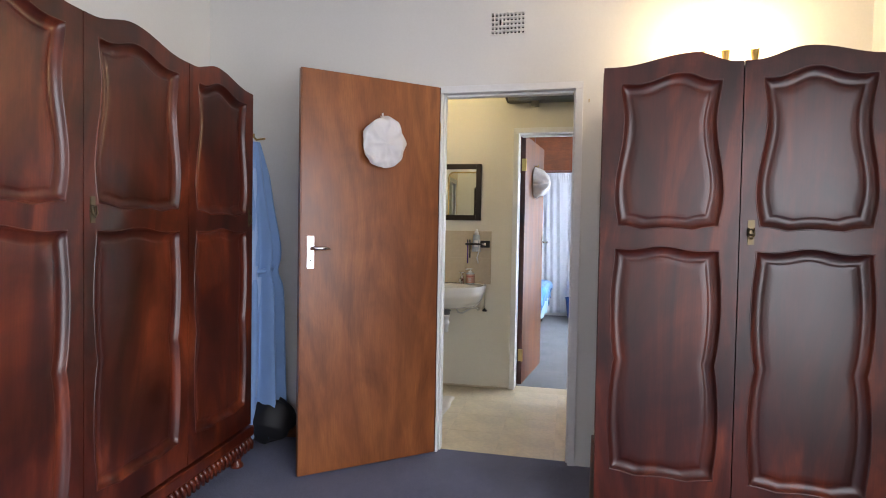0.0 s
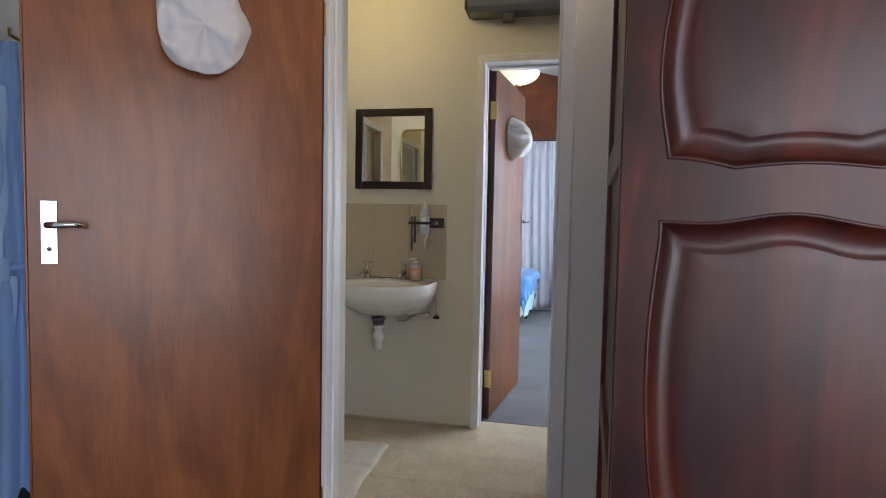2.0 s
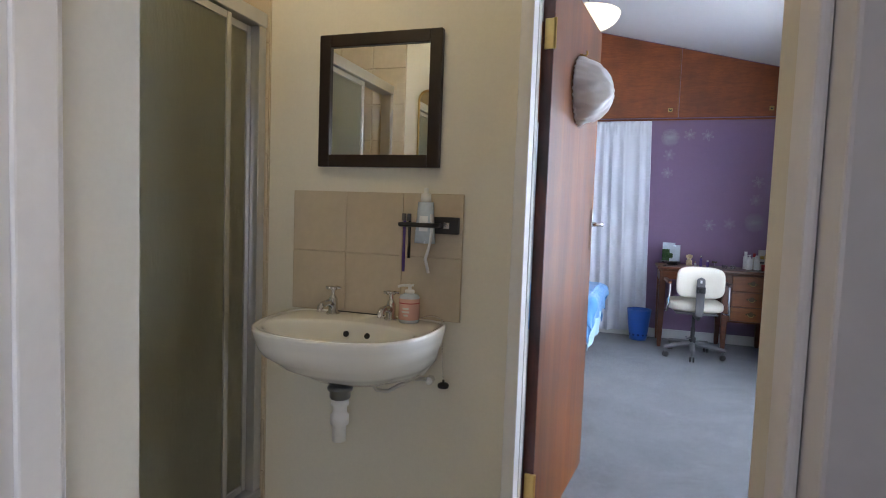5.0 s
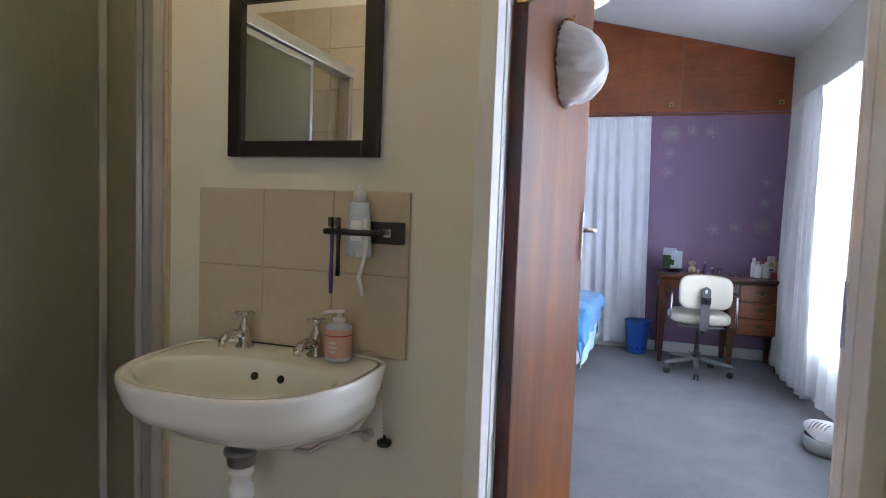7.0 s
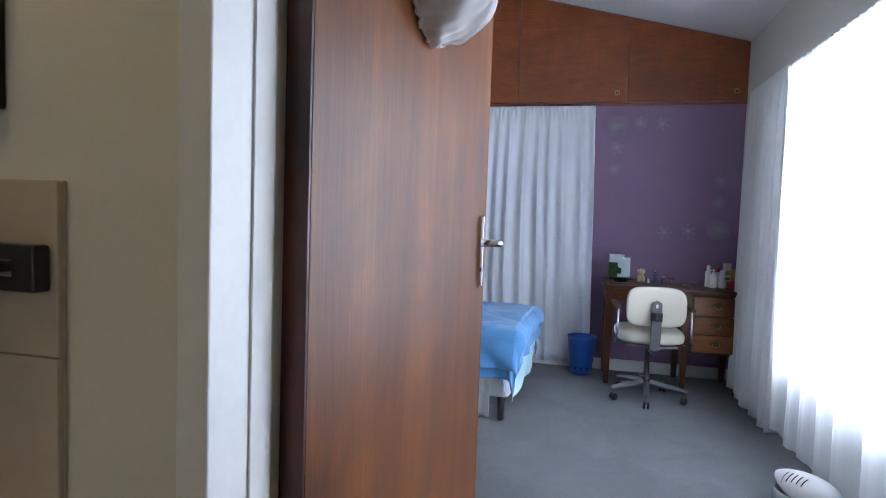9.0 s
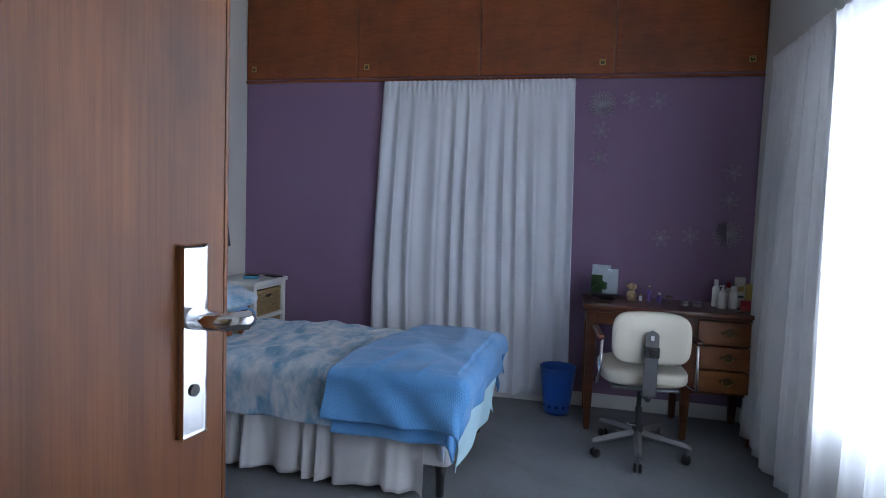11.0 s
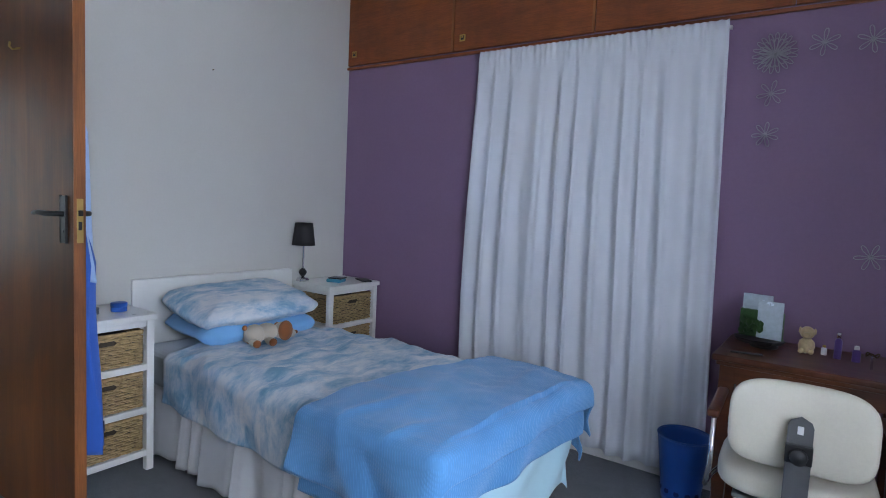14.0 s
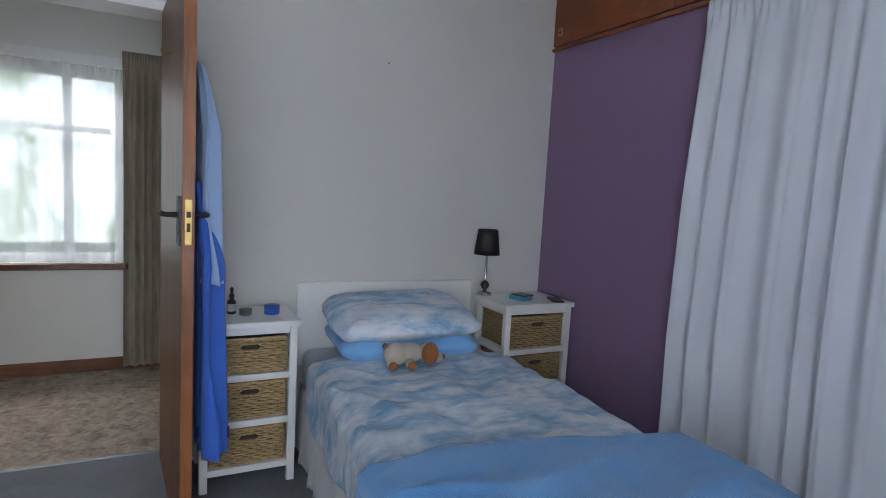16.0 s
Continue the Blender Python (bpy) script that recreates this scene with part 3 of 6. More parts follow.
# ---- doors ----
def lever_handle(parent, x, y, z, side, flip=1, metal=None, plate_h=0.165, reach=0.115, half=0.019):
    """Plate with a lever. side: the way it stands off (+1 or -1 in local y); flip: the way the lever points."""
    metal = metal or M_chrome
    p = part("handle_plate", box(x - half, x + half, y, y + side * 0.006, z - plate_h * 0.62, z + plate_h * 0.38, None, 0.002), metal, parent)
    part("handle_lever", tube([(x, y + side * 0.004, z), (x, y + side * 0.04, z), (x + flip * 0.02, y + side * 0.052, z), (x + flip * reach * 0.6, y + side * 0.052, z + 0.002), (x + flip * reach, y + side * 0.048, z - 0.002)],
                              [0.011, 0.009, 0.0095, 0.009, 0.007], 10), metal, p, "", True)
    part("keyhole", lathe([(0.0, 0), (0.006, 0.0), (0.006, 0.002), (0.0, 0.002)], 10), M_black, p).matrix_basis = pose(x, y + side * 0.006, z - plate_h * 0.38, -90 * side)


def door_leaf(name, label, hinge, ang, width, height, edge_mat=None, face=None, knuckle=-1):
    """A flush leaf from its hinge along local x, 40 mm thick."""
    ob = thing(name, label, "door", pose(hinge[0], hinge[1], 0.012, 0, 0, ang), "", "structure")
    part("leaf", box(0.006, width - 0.006, -0.020, 0.020, 0.0, height, None, 0.0015), face or M_door, ob)
    e = edge_mat or face or M_door
    # dark wood on the hinge edge stands in for the jamb's shade
    part("hinge_edge", box(0.0, 0.0055, -0.0198, 0.0198, 0, height, None, 0.001), M_mahog, ob, "hinge edge, coloured dark for the jamb's shade")
    part("lipping", box(width - 0.0055, width, -0.0198, 0.0198, 0, height, None, 0.001), e, ob)
    for hz in (0.24, height - 0.24):
        bm = box(-0.008, -0.0005, min(0.021 * knuckle, -0.010 * knuckle), max(0.021 * knuckle, -0.010 * knuckle), hz - 0.05, hz + 0.05, None, 0.001)
        tube([(-0.004, 0.024 * knuckle, hz - 0.05), (-0.004, 0.024 * knuckle, hz + 0.05)], 0.006, 8, False, bm)
        part("hinge", bm, M_brass, ob, "worn brass hinge")
    return ob


d1 = door_leaf("door_1", "open flush door in reddish-brown varnished plywood", (-0.545, 3.095), math.degrees(math.atan2(2.60 - 3.095, -1.125 + 0.545)), 0.775, 2.045)
lever_handle(d1, 0.722, 0.0205, 1.15, 1, -1, reach=0.088)
lever_handle(d1, 0.722, -0.0205, 1.15, -1, -1, reach=0.088)
d2 = door_leaf("door_2", "open flush door in reddish-brown varnished plywood", (-0.201, 4.668), 82.4, 0.833, 2.045, None, M_doorgrain)
lever_handle(d2, 0.78, -0.0205, 1.165, -1, 1, plate_h=0.185, reach=0.028, half=0.015)
lever_handle(d2, 0.78, 0.0205, 1.165, 1, 1, plate_h=0.185, reach=0.028, half=0.015)
d3 = door_leaf("door_3", "open flush varnished door with orange-brown lipped edge", (-2.200, 6.808), math.degrees(math.atan2(0.055, 0.728)), 0.785, 2.045, M_dooredge, M_doorgrain, 1)
lever_handle(d3, 0.725, -0.0205, 1.20, -1, -1, M_black)
lever_handle(d3, 0.725, 0.0205, 1.20, 1, -1, M_black)
lock = part("lock_plate", box(0.7852, 0.7872, -0.011, 0.011, 1.10, 1.255, None, 0.001), M_brass, d3, "pale brass mortice lock plate")
part("latch", box(0.7872, 0.796, -0.007, 0.007, 1.195, 1.215, None, 0.002), M_black, lock)
part("bolt_slot", box(0.7871, 0.7878, -0.006, 0.006, 1.145, 1.175), M_black, lock)
part("door_hook", tube([(0.41, -0.0205, 1.80), (0.41, -0.045, 1.79), (0.41, -0.055, 1.80), (0.41, -0.052, 1.815)], 0.004, 6), M_brass, d3)


# ---- wardrobes ----
def crest(u, peak, h):
    """Arched top of a door: low shoulders, one rounded crest."""
    d = (u - peak) / (peak if u < peak else 1 - peak)
    return h * (0.5 + 0.5 * math.cos(math.pi * min(1, abs(d) / 0.86)))


def wavy_panel(bm_rail, bm_panel, x0, x1, zlo, ztop, inner, peak, h, waves, n=36):
    """Rail ring from the door's outline to a wavy opening, then an cove moulding down to a sunk field."""
    ix0, ix1, iz0, iz1 = inner

    def outer(side, s):
        if side == 0:
            return x0 + (x1 - x0) * s, zlo
        if side == 1:
            return x1, zlo + (ztop(1.0) - zlo) * s
        if side == 2:
            u = 1 - s
            return x0 + (x1 - x0) * u, ztop(u)
        return x0, ztop(0.0) + (zlo - ztop(0.0)) * s

    def inn(side, s, d):
        a, b, lo, hi = ix0 + d, ix1 - d, iz0 + d, iz1 - d
        top = lambda u: hi + crest(u, peak, h) - 0.006 * math.sin(2 * math.pi * u) ** 2
        bot = lambda u: lo - 0.011 * (1 - abs(math.cos(2 * math.pi * u))) + 0.004 * math.cos(2 * math.pi * u)
        sidew = (lambda q: 0.015 * math.sin(2 * math.pi * (q * 0.95 + 0.05)) * (1 - abs(2 * q - 1) ** 6)) if waves == 1 else \
                (lambda q: (0.018 * abs(math.sin(2 * math.pi * q)) ** 0.7 - 0.006) * (1 - abs(2 * q - 1) ** 10))
        if side == 0:
            return a + (b - a) * s, bot(s)
        if side == 1:
            z = bot(1) + (top(1) - bot(1)) * s
            return b + sidew(s), z
        if side == 2:
            return b + (a - b) * s, top(1 - s)
        z = top(0) + (bot(0) - top(0)) * s
        return a - sidew(1 - s), z

    key = [(sd, k / n) for sd in range(4) for k in range(n)]
    prof = [(0.0, 0.0), (0.0015, -0.0018), (0.004, -0.0018), (0.0065, 0.001), (0.009, 0.007), (0.015, 0.0135), (0.024, 0.0178), (0.034, 0.0198), (0.041, 0.0190), (0.045, 0.0165), (0.048, 0.0155), (0.07, 0.0155)]
    o = [bm_rail.verts.new((outer(sd, s)[0], 0.0, outer(sd, s)[1])) for sd, s in key]
    e = [bm_rail.verts.new((inn(sd, s, 0)[0], 0.0, inn(sd, s, 0)[1])) for sd, s in key]
    m = len(key)
    for i in range(m):
        bm_rail.faces.new((o[i], o[(i + 1) % m], e[(i + 1) % m], e[i]))
    rings = [[bm_panel.verts.new((*((lambda q: (q[0], dep, q[1]))(inn(sd, s, d))),)) for sd, s in key] for d, dep in prof]
    for a, b in zip(rings, rings[1:]):
        for i in range(m):
            bm_panel.faces.new((a[i], a[(i + 1) % m], b[(i + 1) % m], b[i]))
    last = rings[-1]
    c = bm_panel.verts.new(((ix0 + ix1) / 2, prof[-1][1], (iz0 + iz1) / 2))
    for i in range(m):
        bm_panel.faces.new((last[i], last[(i + 1) % m], c))


def wardrobe(name, label, m, doors, depth, base, shoulder, rise, key_side, rope):
    """doors: (x0, x1, crest position). Front at local y 0, body behind it."""
    ob = thing(name, label, "wardrobe", m)
    W = doors[-1][1]
    z0, z1 = base + 0.02, shoulder - 0.03
    for xs in (0.0, W - 0.03):
        # side: stiles and rails round three sunk panels
        side = box(xs, xs + 0.03, 0.026, 0.09, z0, z1, None, 0.002)
        box(xs, xs + 0.03, depth - 0.07, depth, z0, z1, side, 0.002)
        for a, b in ((z0, z0 + 0.10), (z0 + 0.47, z0 + 0.55), (z0 + 1.08, z0 + 1.15), (z1 - 0.09, z1)):
            box(xs, xs + 0.03, 0.0905, depth - 0.0705, a, b, side, 0.002)
        sf = part("side_frame", side, M_mahog, ob)
        for a, b in ((z0 + 0.101, z0 + 0.469), (z0 + 0.551, z0 + 1.079), (z0 + 1.151, z1 - 0.091)):
            part("side_panel", box(xs + 0.011, xs + 0.019, 0.091, depth - 0.071, a, b), M_mahog, sf)
    part("back_panel", box(0.031, W - 0.031, depth - 0.012, depth, z0, z1), M_mahog, ob)
    part("top_board", box(0.0, W, 0.028, depth, z1 + 0.001, z1 + 0.02, None, 0.002), M_mahog, ob)
    part("floor_board", box(0.031, W - 0.031, 0.028, depth - 0.013, z0, z0 + 0.02), M_mahog, ob)
    plinth = box(-0.015, W + 0.015, -0.012, depth + 0.005, base - 0.035, base + 0.019, None, 0.008, 3)
    pl = part("plinth", plinth, M_mahog, ob)
    apron = box(0.0, W, 0.0, 0.02, base - 0.10, base - 0.036, None, 0.003)
    box(0.0, 0.02, 0.021, depth, base - 0.10, base - 0.036, apron, 0.003), box(W - 0.02, W, 0.021, depth, base - 0.10, base - 0.036, apron, 0.003)
    part("apron", apron, M_mahog, ob)
    if rope:
        rb = bmesh.new()
        k = int(W / 0.034)
        for i in range(k):
            x = (i + 0.5) * W / k
            tube([(x - 0.014, -0.006, base - 0.036), (x, -0.012, base - 0.065), (x + 0.012, -0.008, base - 0.10)], [0.010, 0.0125, 0.008], 8, False, rb)
        part("gadroon_moulding", rb, M_mahog, pl, "carved gadroon edging", True)
    for fx, fy in ((0.05, 0.05), (W - 0.05, 0.05), (0.05, depth - 0.05), (W - 0.05, depth - 0.05)):
        f = base - 0.10
        part("foot", lathe([(0.026, 0), (0.034, 0.006), (0.030, 0.02), (0.018, 0.035), (0.026, max(0.05, f * 0.7)), (0.042, f)], 14, (fx, fy, 0)), M_mahog, ob, "", True)
    for i, (x0, x1, peak) in enumerate(doors):
        zb, zm = base + 0.03, base + 0.03 + (shoulder - base - 0.03) * 0.61
        rail, pan_u, pan_l = bmesh.new(), bmesh.new(), bmesh.new()
        a, b = x0 + 0.002, x1 - 0.002
        top = lambda u, pk=peak: shoulder + crest(u, pk, rise)
        st = 0.072
        wavy_panel(rail, pan_u, a, b, zm, top, (a + st - 0.011, b - st + 0.006, zm + 0.045, shoulder - 0.062), peak, rise * 0.85, 1)
        wavy_panel(rail, pan_l, a, b, zb, lambda u: zm, (a + st - 0.019, b - st + 0.012, zb + 0.115, zm - 0.038), 0.42, 0.014, 2)
        # edges and back of the door
        n = 40
        loop = [(a, zb), (b, zb)] + [(a + (b - a) * (1 - k / n), top(1 - k / n)) for k in range(n + 1)]
        fr, bk = [rail.verts.new((x, 0, z)) for x, z in loop], [rail.verts.new((x, 0.024, z)) for x, z in loop]
        for k in range(len(loop)):
            rail.faces.new((fr[k], fr[(k + 1) % len(loop)], bk[(k + 1) % len(loop)], bk[k]))
        rail.faces.new(bk)
        d = part("door", rail, M_mahog, ob)
        part("panel", pan_u, M_mahog_panel, d, "", True), part("panel", pan_l, M_mahog_panel, d, "", True)
        if key_side[i]:
            ex, ez = (a + 0.036 if key_side[i] < 0 else b - 0.036), zm + 0.03
            es = prism([(ex - 0.011, -0.003), (ex + 0.011, -0.003), (ex + 0.011, -0.0005), (ex - 0.011, -0.0005)], ez - 0.045, ez + 0.045)
            for s in (-1, 1):
                lathe([(0.0, 0), (0.013, 0.0), (0.010, 0.003), (0.0, 0.003)], 10, (ex, 0, ez), es)
            for v in es.verts:
                if abs(v.co.y) > 0.004:
                    v.co = Vector((v.co.x, -0.002 - (v.co.z - ez), ez + v.co.y * 1.2))
            q = part("escutcheon", es, M_darkbrass, d, "ornate tarnished metal escutcheon")
            part("drop_pull", tube([(ex - 0.009, -0.008, ez + 0.015), (ex - 0.010, -0.012, ez - 0.012), (ex, -0.013, ez - 0.026), (ex + 0.010, -0.012, ez - 0.012), (ex + 0.009, -0.008, ez + 0.015)], 0.0028, 6), M_darkbrass, q, "", True)
    return ob


wardrobe("wardrobe", "dark mahogany two-door wardrobe with wavy moulded panels", pose(0.2985, 2.268, 0, 0, 0, -2.6), [(0.0, 0.491, 0.66), (0.491, 0.982, 0.42)], 0.755, 0.192, 1.894, 0.041, (0, -1), False)
wardrobe("wardrobe", "dark mahogany three-door wardrobe with carved apron", pose(-1.341, 0.964, 0, 0, 0, 93.5), [(0.0, 0.59, 0.5), (0.59, 1.165, 0.42), (1.165, 1.72, 0.40)], 0.52, 0.19, 1.955, 0.045, (0, -1, 1), True)


# ---- front bedroom: small things ----
def air_vent():
    ob = thing("air_vent", "white plastered air brick with square holes", "air vent", pose(-0.172, 3.113, 2.34))
    part("backing", box(-0.092, 0.092, 0.0225, 0.026, 0.002, 0.118), M_bag, ob)
    bm = bmesh.new()
    nx, nzz, w, h = 9, 5, 0.186, 0.118
    for i in range(nx + 1):
        x = -w / 2 + i * w / nx
        box(x - 0.0042, x + 0.0042, 0.0, 0.022, 0.001, h + 0.0005, bm)
    for j in range(nzz + 1):
        z = 0.001 + j * h / nzz
        for i in range(nx):
            x = -w / 2 + i * w / nx
            if not (j == 3 and i == 2):
                box(x + 0.0043, x + w / nx - 0.0043, 0.0005, 0.0215, max(0.001, z - 0.0042), min(h, z + 0.0042), bm)
    part("grille", bm, M_wall, ob)


air_vent()


def wall_lamp():
    ob = thing("wall_lamp", "lit brass wall lamp with candle cups and bare bulbs", "wall lamp", pose(0.9, 3.114, 2.05))
    part("backplate", box(-0.13, 0.13, -0.02, 0.0, -0.03, 0.03, None, 0.006), M_brass, ob)
    for x in (-0.11, 0.0, 0.13):
        part("arm", tube([(x * 0.6, -0.02, 0), (x * 0.8, -0.07, -0.03), (x, -0.12, -0.01), (x, -0.13, 0.05)], 0.006, 8), M_brass, ob, "", True)
        c = part("cup", lathe([(0.012, 0.045), (0.014, 0.05), (0.019, 0.10), (0.021, 0.104), (0.017, 0.104), (0.012, 0.06)], 14, (x, -0.13, 0)), M_brass, ob, "", True)
        if x:
            part("bulb", lathe([(0.008, 0.10), (0.018, 0.125), (0.024, 0.155), (0.018, 0.185), (0.0, 0.20)], 14, (x, -0.13, 0)), M_bulb, c, "glowing warm bulb", True).visible_shadow = False


wall_lamp()


def hanging_cap(m, label, flat, R=0.105, lump=0.03, edge=0.11):
    """A puckered shower cap on a small hook."""
    ob = thing("shower_cap", label, "shower cap", m)

    def f(u, v):
        a = 2 * math.pi * u
        r = R * math.sin(math.pi * min(1.0, v * 1.02)) ** 0.55 * (1 + 0.06 * math.sin(5 * a + 1) + edge * nz(3 * math.cos(a), 3 * math.sin(a), 20 * R))
        d = flat * math.sin(math.pi * v / 2) * (1 + 0.25 * nz(4 * math.cos(a) * r / R, 4 * math.sin(a) * r / R, 5.0))
        ruck = 0.006 * math.sin(22 * a + 3 * nz(u * 9)) * max(0.0, 1 - 2 * v) + lump * nz(math.cos(a) * r * 16, math.sin(a) * r * 22, R * 40) + 0.008 * nz(math.cos(a) * r * 50, math.sin(a) * r * 60, R * 70)
        rr = r if v < 0.5 else R * math.sin(math.pi * min(1, v * 1.02)) ** 0.55
        return Vector((rr * math.cos(a) * 1.0, -0.012 - d - ruck, -R * 1.12 + rr * math.sin(a) * 1.12 - 0.15 * flat * v))
    part("cap", grid(f, 72, 22, None, True), M_capcloth, ob, "", True)
    rim = [Vector((R * math.cos(2 * math.pi * k / 80) * 0.55, -0.012 + 0.003 * math.sin(k * 2.2), -R * 1.12 + R * math.sin(2 * math.pi * k / 80) * 0.6)) for k in range(80)]
    part("elastic_edge", tube(rim, 0.004, 6, True), M_capcloth, ob, "", True)
    part("hook", tube([(0, 0, 0.012), (0, -0.02, 0.005), (0, -0.028, 0.012), (0, -0.026, 0.024)], 0.005, 8), M_whiteplastic, ob, "small hook", True)
    return ob


# the leaf's face towards the room is local +y of the leaf
hanging_cap(d1.matrix_basis @ pose(0.355, 0.0205, 1.835, 0, 0, 180), "white frosted shower cap hung on the door", 0.075, 0.116)


def domed_cap(m, label):
    """A shower cap hung by its rim, its dome standing off the door."""
    ob = thing("shower_cap", label, "shower cap", m)
    rx, rz, deep = 0.110, 0.128, 0.135

    def f(u, v):
        a, b = 2 * math.pi * u, math.pi / 2 * v
        pucker = 1 + (0.035 * math.sin(26 * a + 2 * nz(u * 7)) + 0.02 * math.sin(11 * a)) * (1 - v) ** 3
        soft = 1 + 0.10 * nz(2.2 * math.cos(a), 2.2 * math.sin(a), v * 2.0) + 0.05 * nz(6 * math.cos(a), 6 * math.sin(a), v * 5)
        q = math.cos(b) ** 0.72 * pucker * soft
        y = -0.006 - deep * math.sin(b) ** 1.15 * (0.95 + 0.10 * nz(3 * math.cos(a), v * 3, 4.0))
        crease = 0.007 * abs(math.sin(3.5 * a + 4 * v)) * math.sin(math.pi * v)
        return Vector((rx * q * math.cos(a), y + crease, -rz + rz * q * math.sin(a) - 0.015 * v))
    thicken(part("cap", grid(f, 104, 26, None, True), M_capcloth, ob, "", True), 0.0008)
    rim = [Vector((rx * 1.0 * math.cos(2 * math.pi * k / 96) * (1 + 0.04 * math.sin(k * 1.7)), -0.006 + 0.003 * math.sin(k * 2.2), -rz + rz * math.sin(2 * math.pi * k / 96) * (1 + 0.03 * math.sin(k * 1.3)))) for k in range(96)]
    part("elastic_edge", tube(rim, 0.0045, 6, True), M_capcloth, ob, "", True)
    part("hook", tube([(0, 0, 0.016), (0, -0.02, 0.008), (0, -0.028, 0.014), (0, -0.026, 0.026)], 0.004, 8), M_brass, ob, "small hook", True)


domed_cap(d2.matrix_basis @ pose(0.40, -0.0205, 1.825, 0, 0, 0), "white frosted shower cap hung by its rim on the door")


def robe():
    ob = thing("bathrobe", "blue towelling bathrobe hanging in the corner", "bathrobe", pose(-1.63, 2.99, 0))

    def f(u, v):
        a = 2 * math.pi * u
        z = 1.76 - 1.70 * v
        w = 0.035 + 0.07 * min(1, v / 0.35) ** 0.8 + 0.07 * v
        dpt = 0.03 + 0.055 * min(1, v / 0.12) + 0.03 * v
        fold = 1 + (0.12 + 0.22 * v) * math.sin(9 * a + 1.5 * nz(v * 2, 3)) + 0.10 * nz(3 * math.cos(a), 3 * math.sin(a), v * 3)
        tie = 1 - 0.16 * math.exp(-((v - 0.44) / 0.035) ** 2)
        hem = 0.10 * math.sin(a + 0.6) * max(0, v - 0.8) / 0.2
        return Vector((w * fold * tie * math.cos(a) + 0.02 * math.sin(v * 4), dpt * fold * tie * math.sin(a), max(0.05, z + hem)))
    part("gown", grid(f, 90, 60, None, True), M_robe, ob, "", True)

    def sl(u, v):
        a = 2 * math.pi * u
        r = (0.05 + 0.02 * v) * (1 + 0.16 * math.sin(4 * a + v * 3) + 0.15 * nz(2 * math.cos(a), 2 * math.sin(a), v * 4))
        return Vector((0.0 + r * math.cos(a) + 0.01 * v, -0.075 - 0.03 * v + r * 0.7 * math.sin(a), 1.60 - 0.62 * v))
    part("sleeve", grid(sl, 40, 30, None, True), M_robelight, ob, "", True)
    part("cuff", grid(lambda u, v: Vector((0.01 + 0.078 * math.cos(2 * math.pi * u), -0.105 + 0.058 * math.sin(2 * math.pi * u), 1.03 - 0.075 * v + 0.012 * math.cos(2 * math.pi * u))), 32, 3, None, True), M_robelight, ob, "", True)
    part("front_edge", grid(lambda u, v: Vector((0.02 + 0.075 * u - 0.03 * v + 0.012 * math.sin(9 * v + u), -0.10 - 0.03 * v - 0.02 * math.sin(5 * u + 2 * v), 0.98 - 0.86 * v - 0.1 * u * v)), 10, 30), M_robelight, ob, "", True)
    part("hook", tube([(0, 0.12, 1.80), (0, 0.03, 1.78), (0, 0.0, 1.79), (0, 0.0, 1.81)], 0.006, 8), M_brass, ob)
    tube_belt = [(0.10 * math.cos(k / 20 * 2 * math.pi) * 1.25, 0.075 * math.sin(k / 20 * 2 * math.pi) * 1.35 - 0.01, 1.02 + 0.01 * math.sin(k)) for k in range(20)]
    part("belt", tube(tube_belt, 0.014, 6, True), M_robe, ob, "", True)


robe()
bm = grid(lambda u, v: Vector((0.16 * math.cos(2 * math.pi * u) * math.sin(math.pi * (0.08 + 0.92 * v)) ** 0.6 * (1 + 0.2 * nz(u * 5, v * 3)), 0.11 * math.sin(2 * math.pi * u) * math.sin(math.pi * (0.08 + 0.92 * v)) ** 0.6, 0.26 * (1 - v) + 0.03 * nz(u * 6, v * 4))), 36, 16, None, True)
single("bag", bm, M_bag, "soft black bag on the carpet under the bathrobe", "bag", pose(-1.52, 2.98, 0.0), smooth=True)
single("picture_hook", tube([(0, 0, 0), (0, -0.012, 0), (0, -0.014, 0.01)], 0.0025, 6), M_brass, "small brass picture hook on the wall", "hook", pose(0.268, 3.114, 1.96))


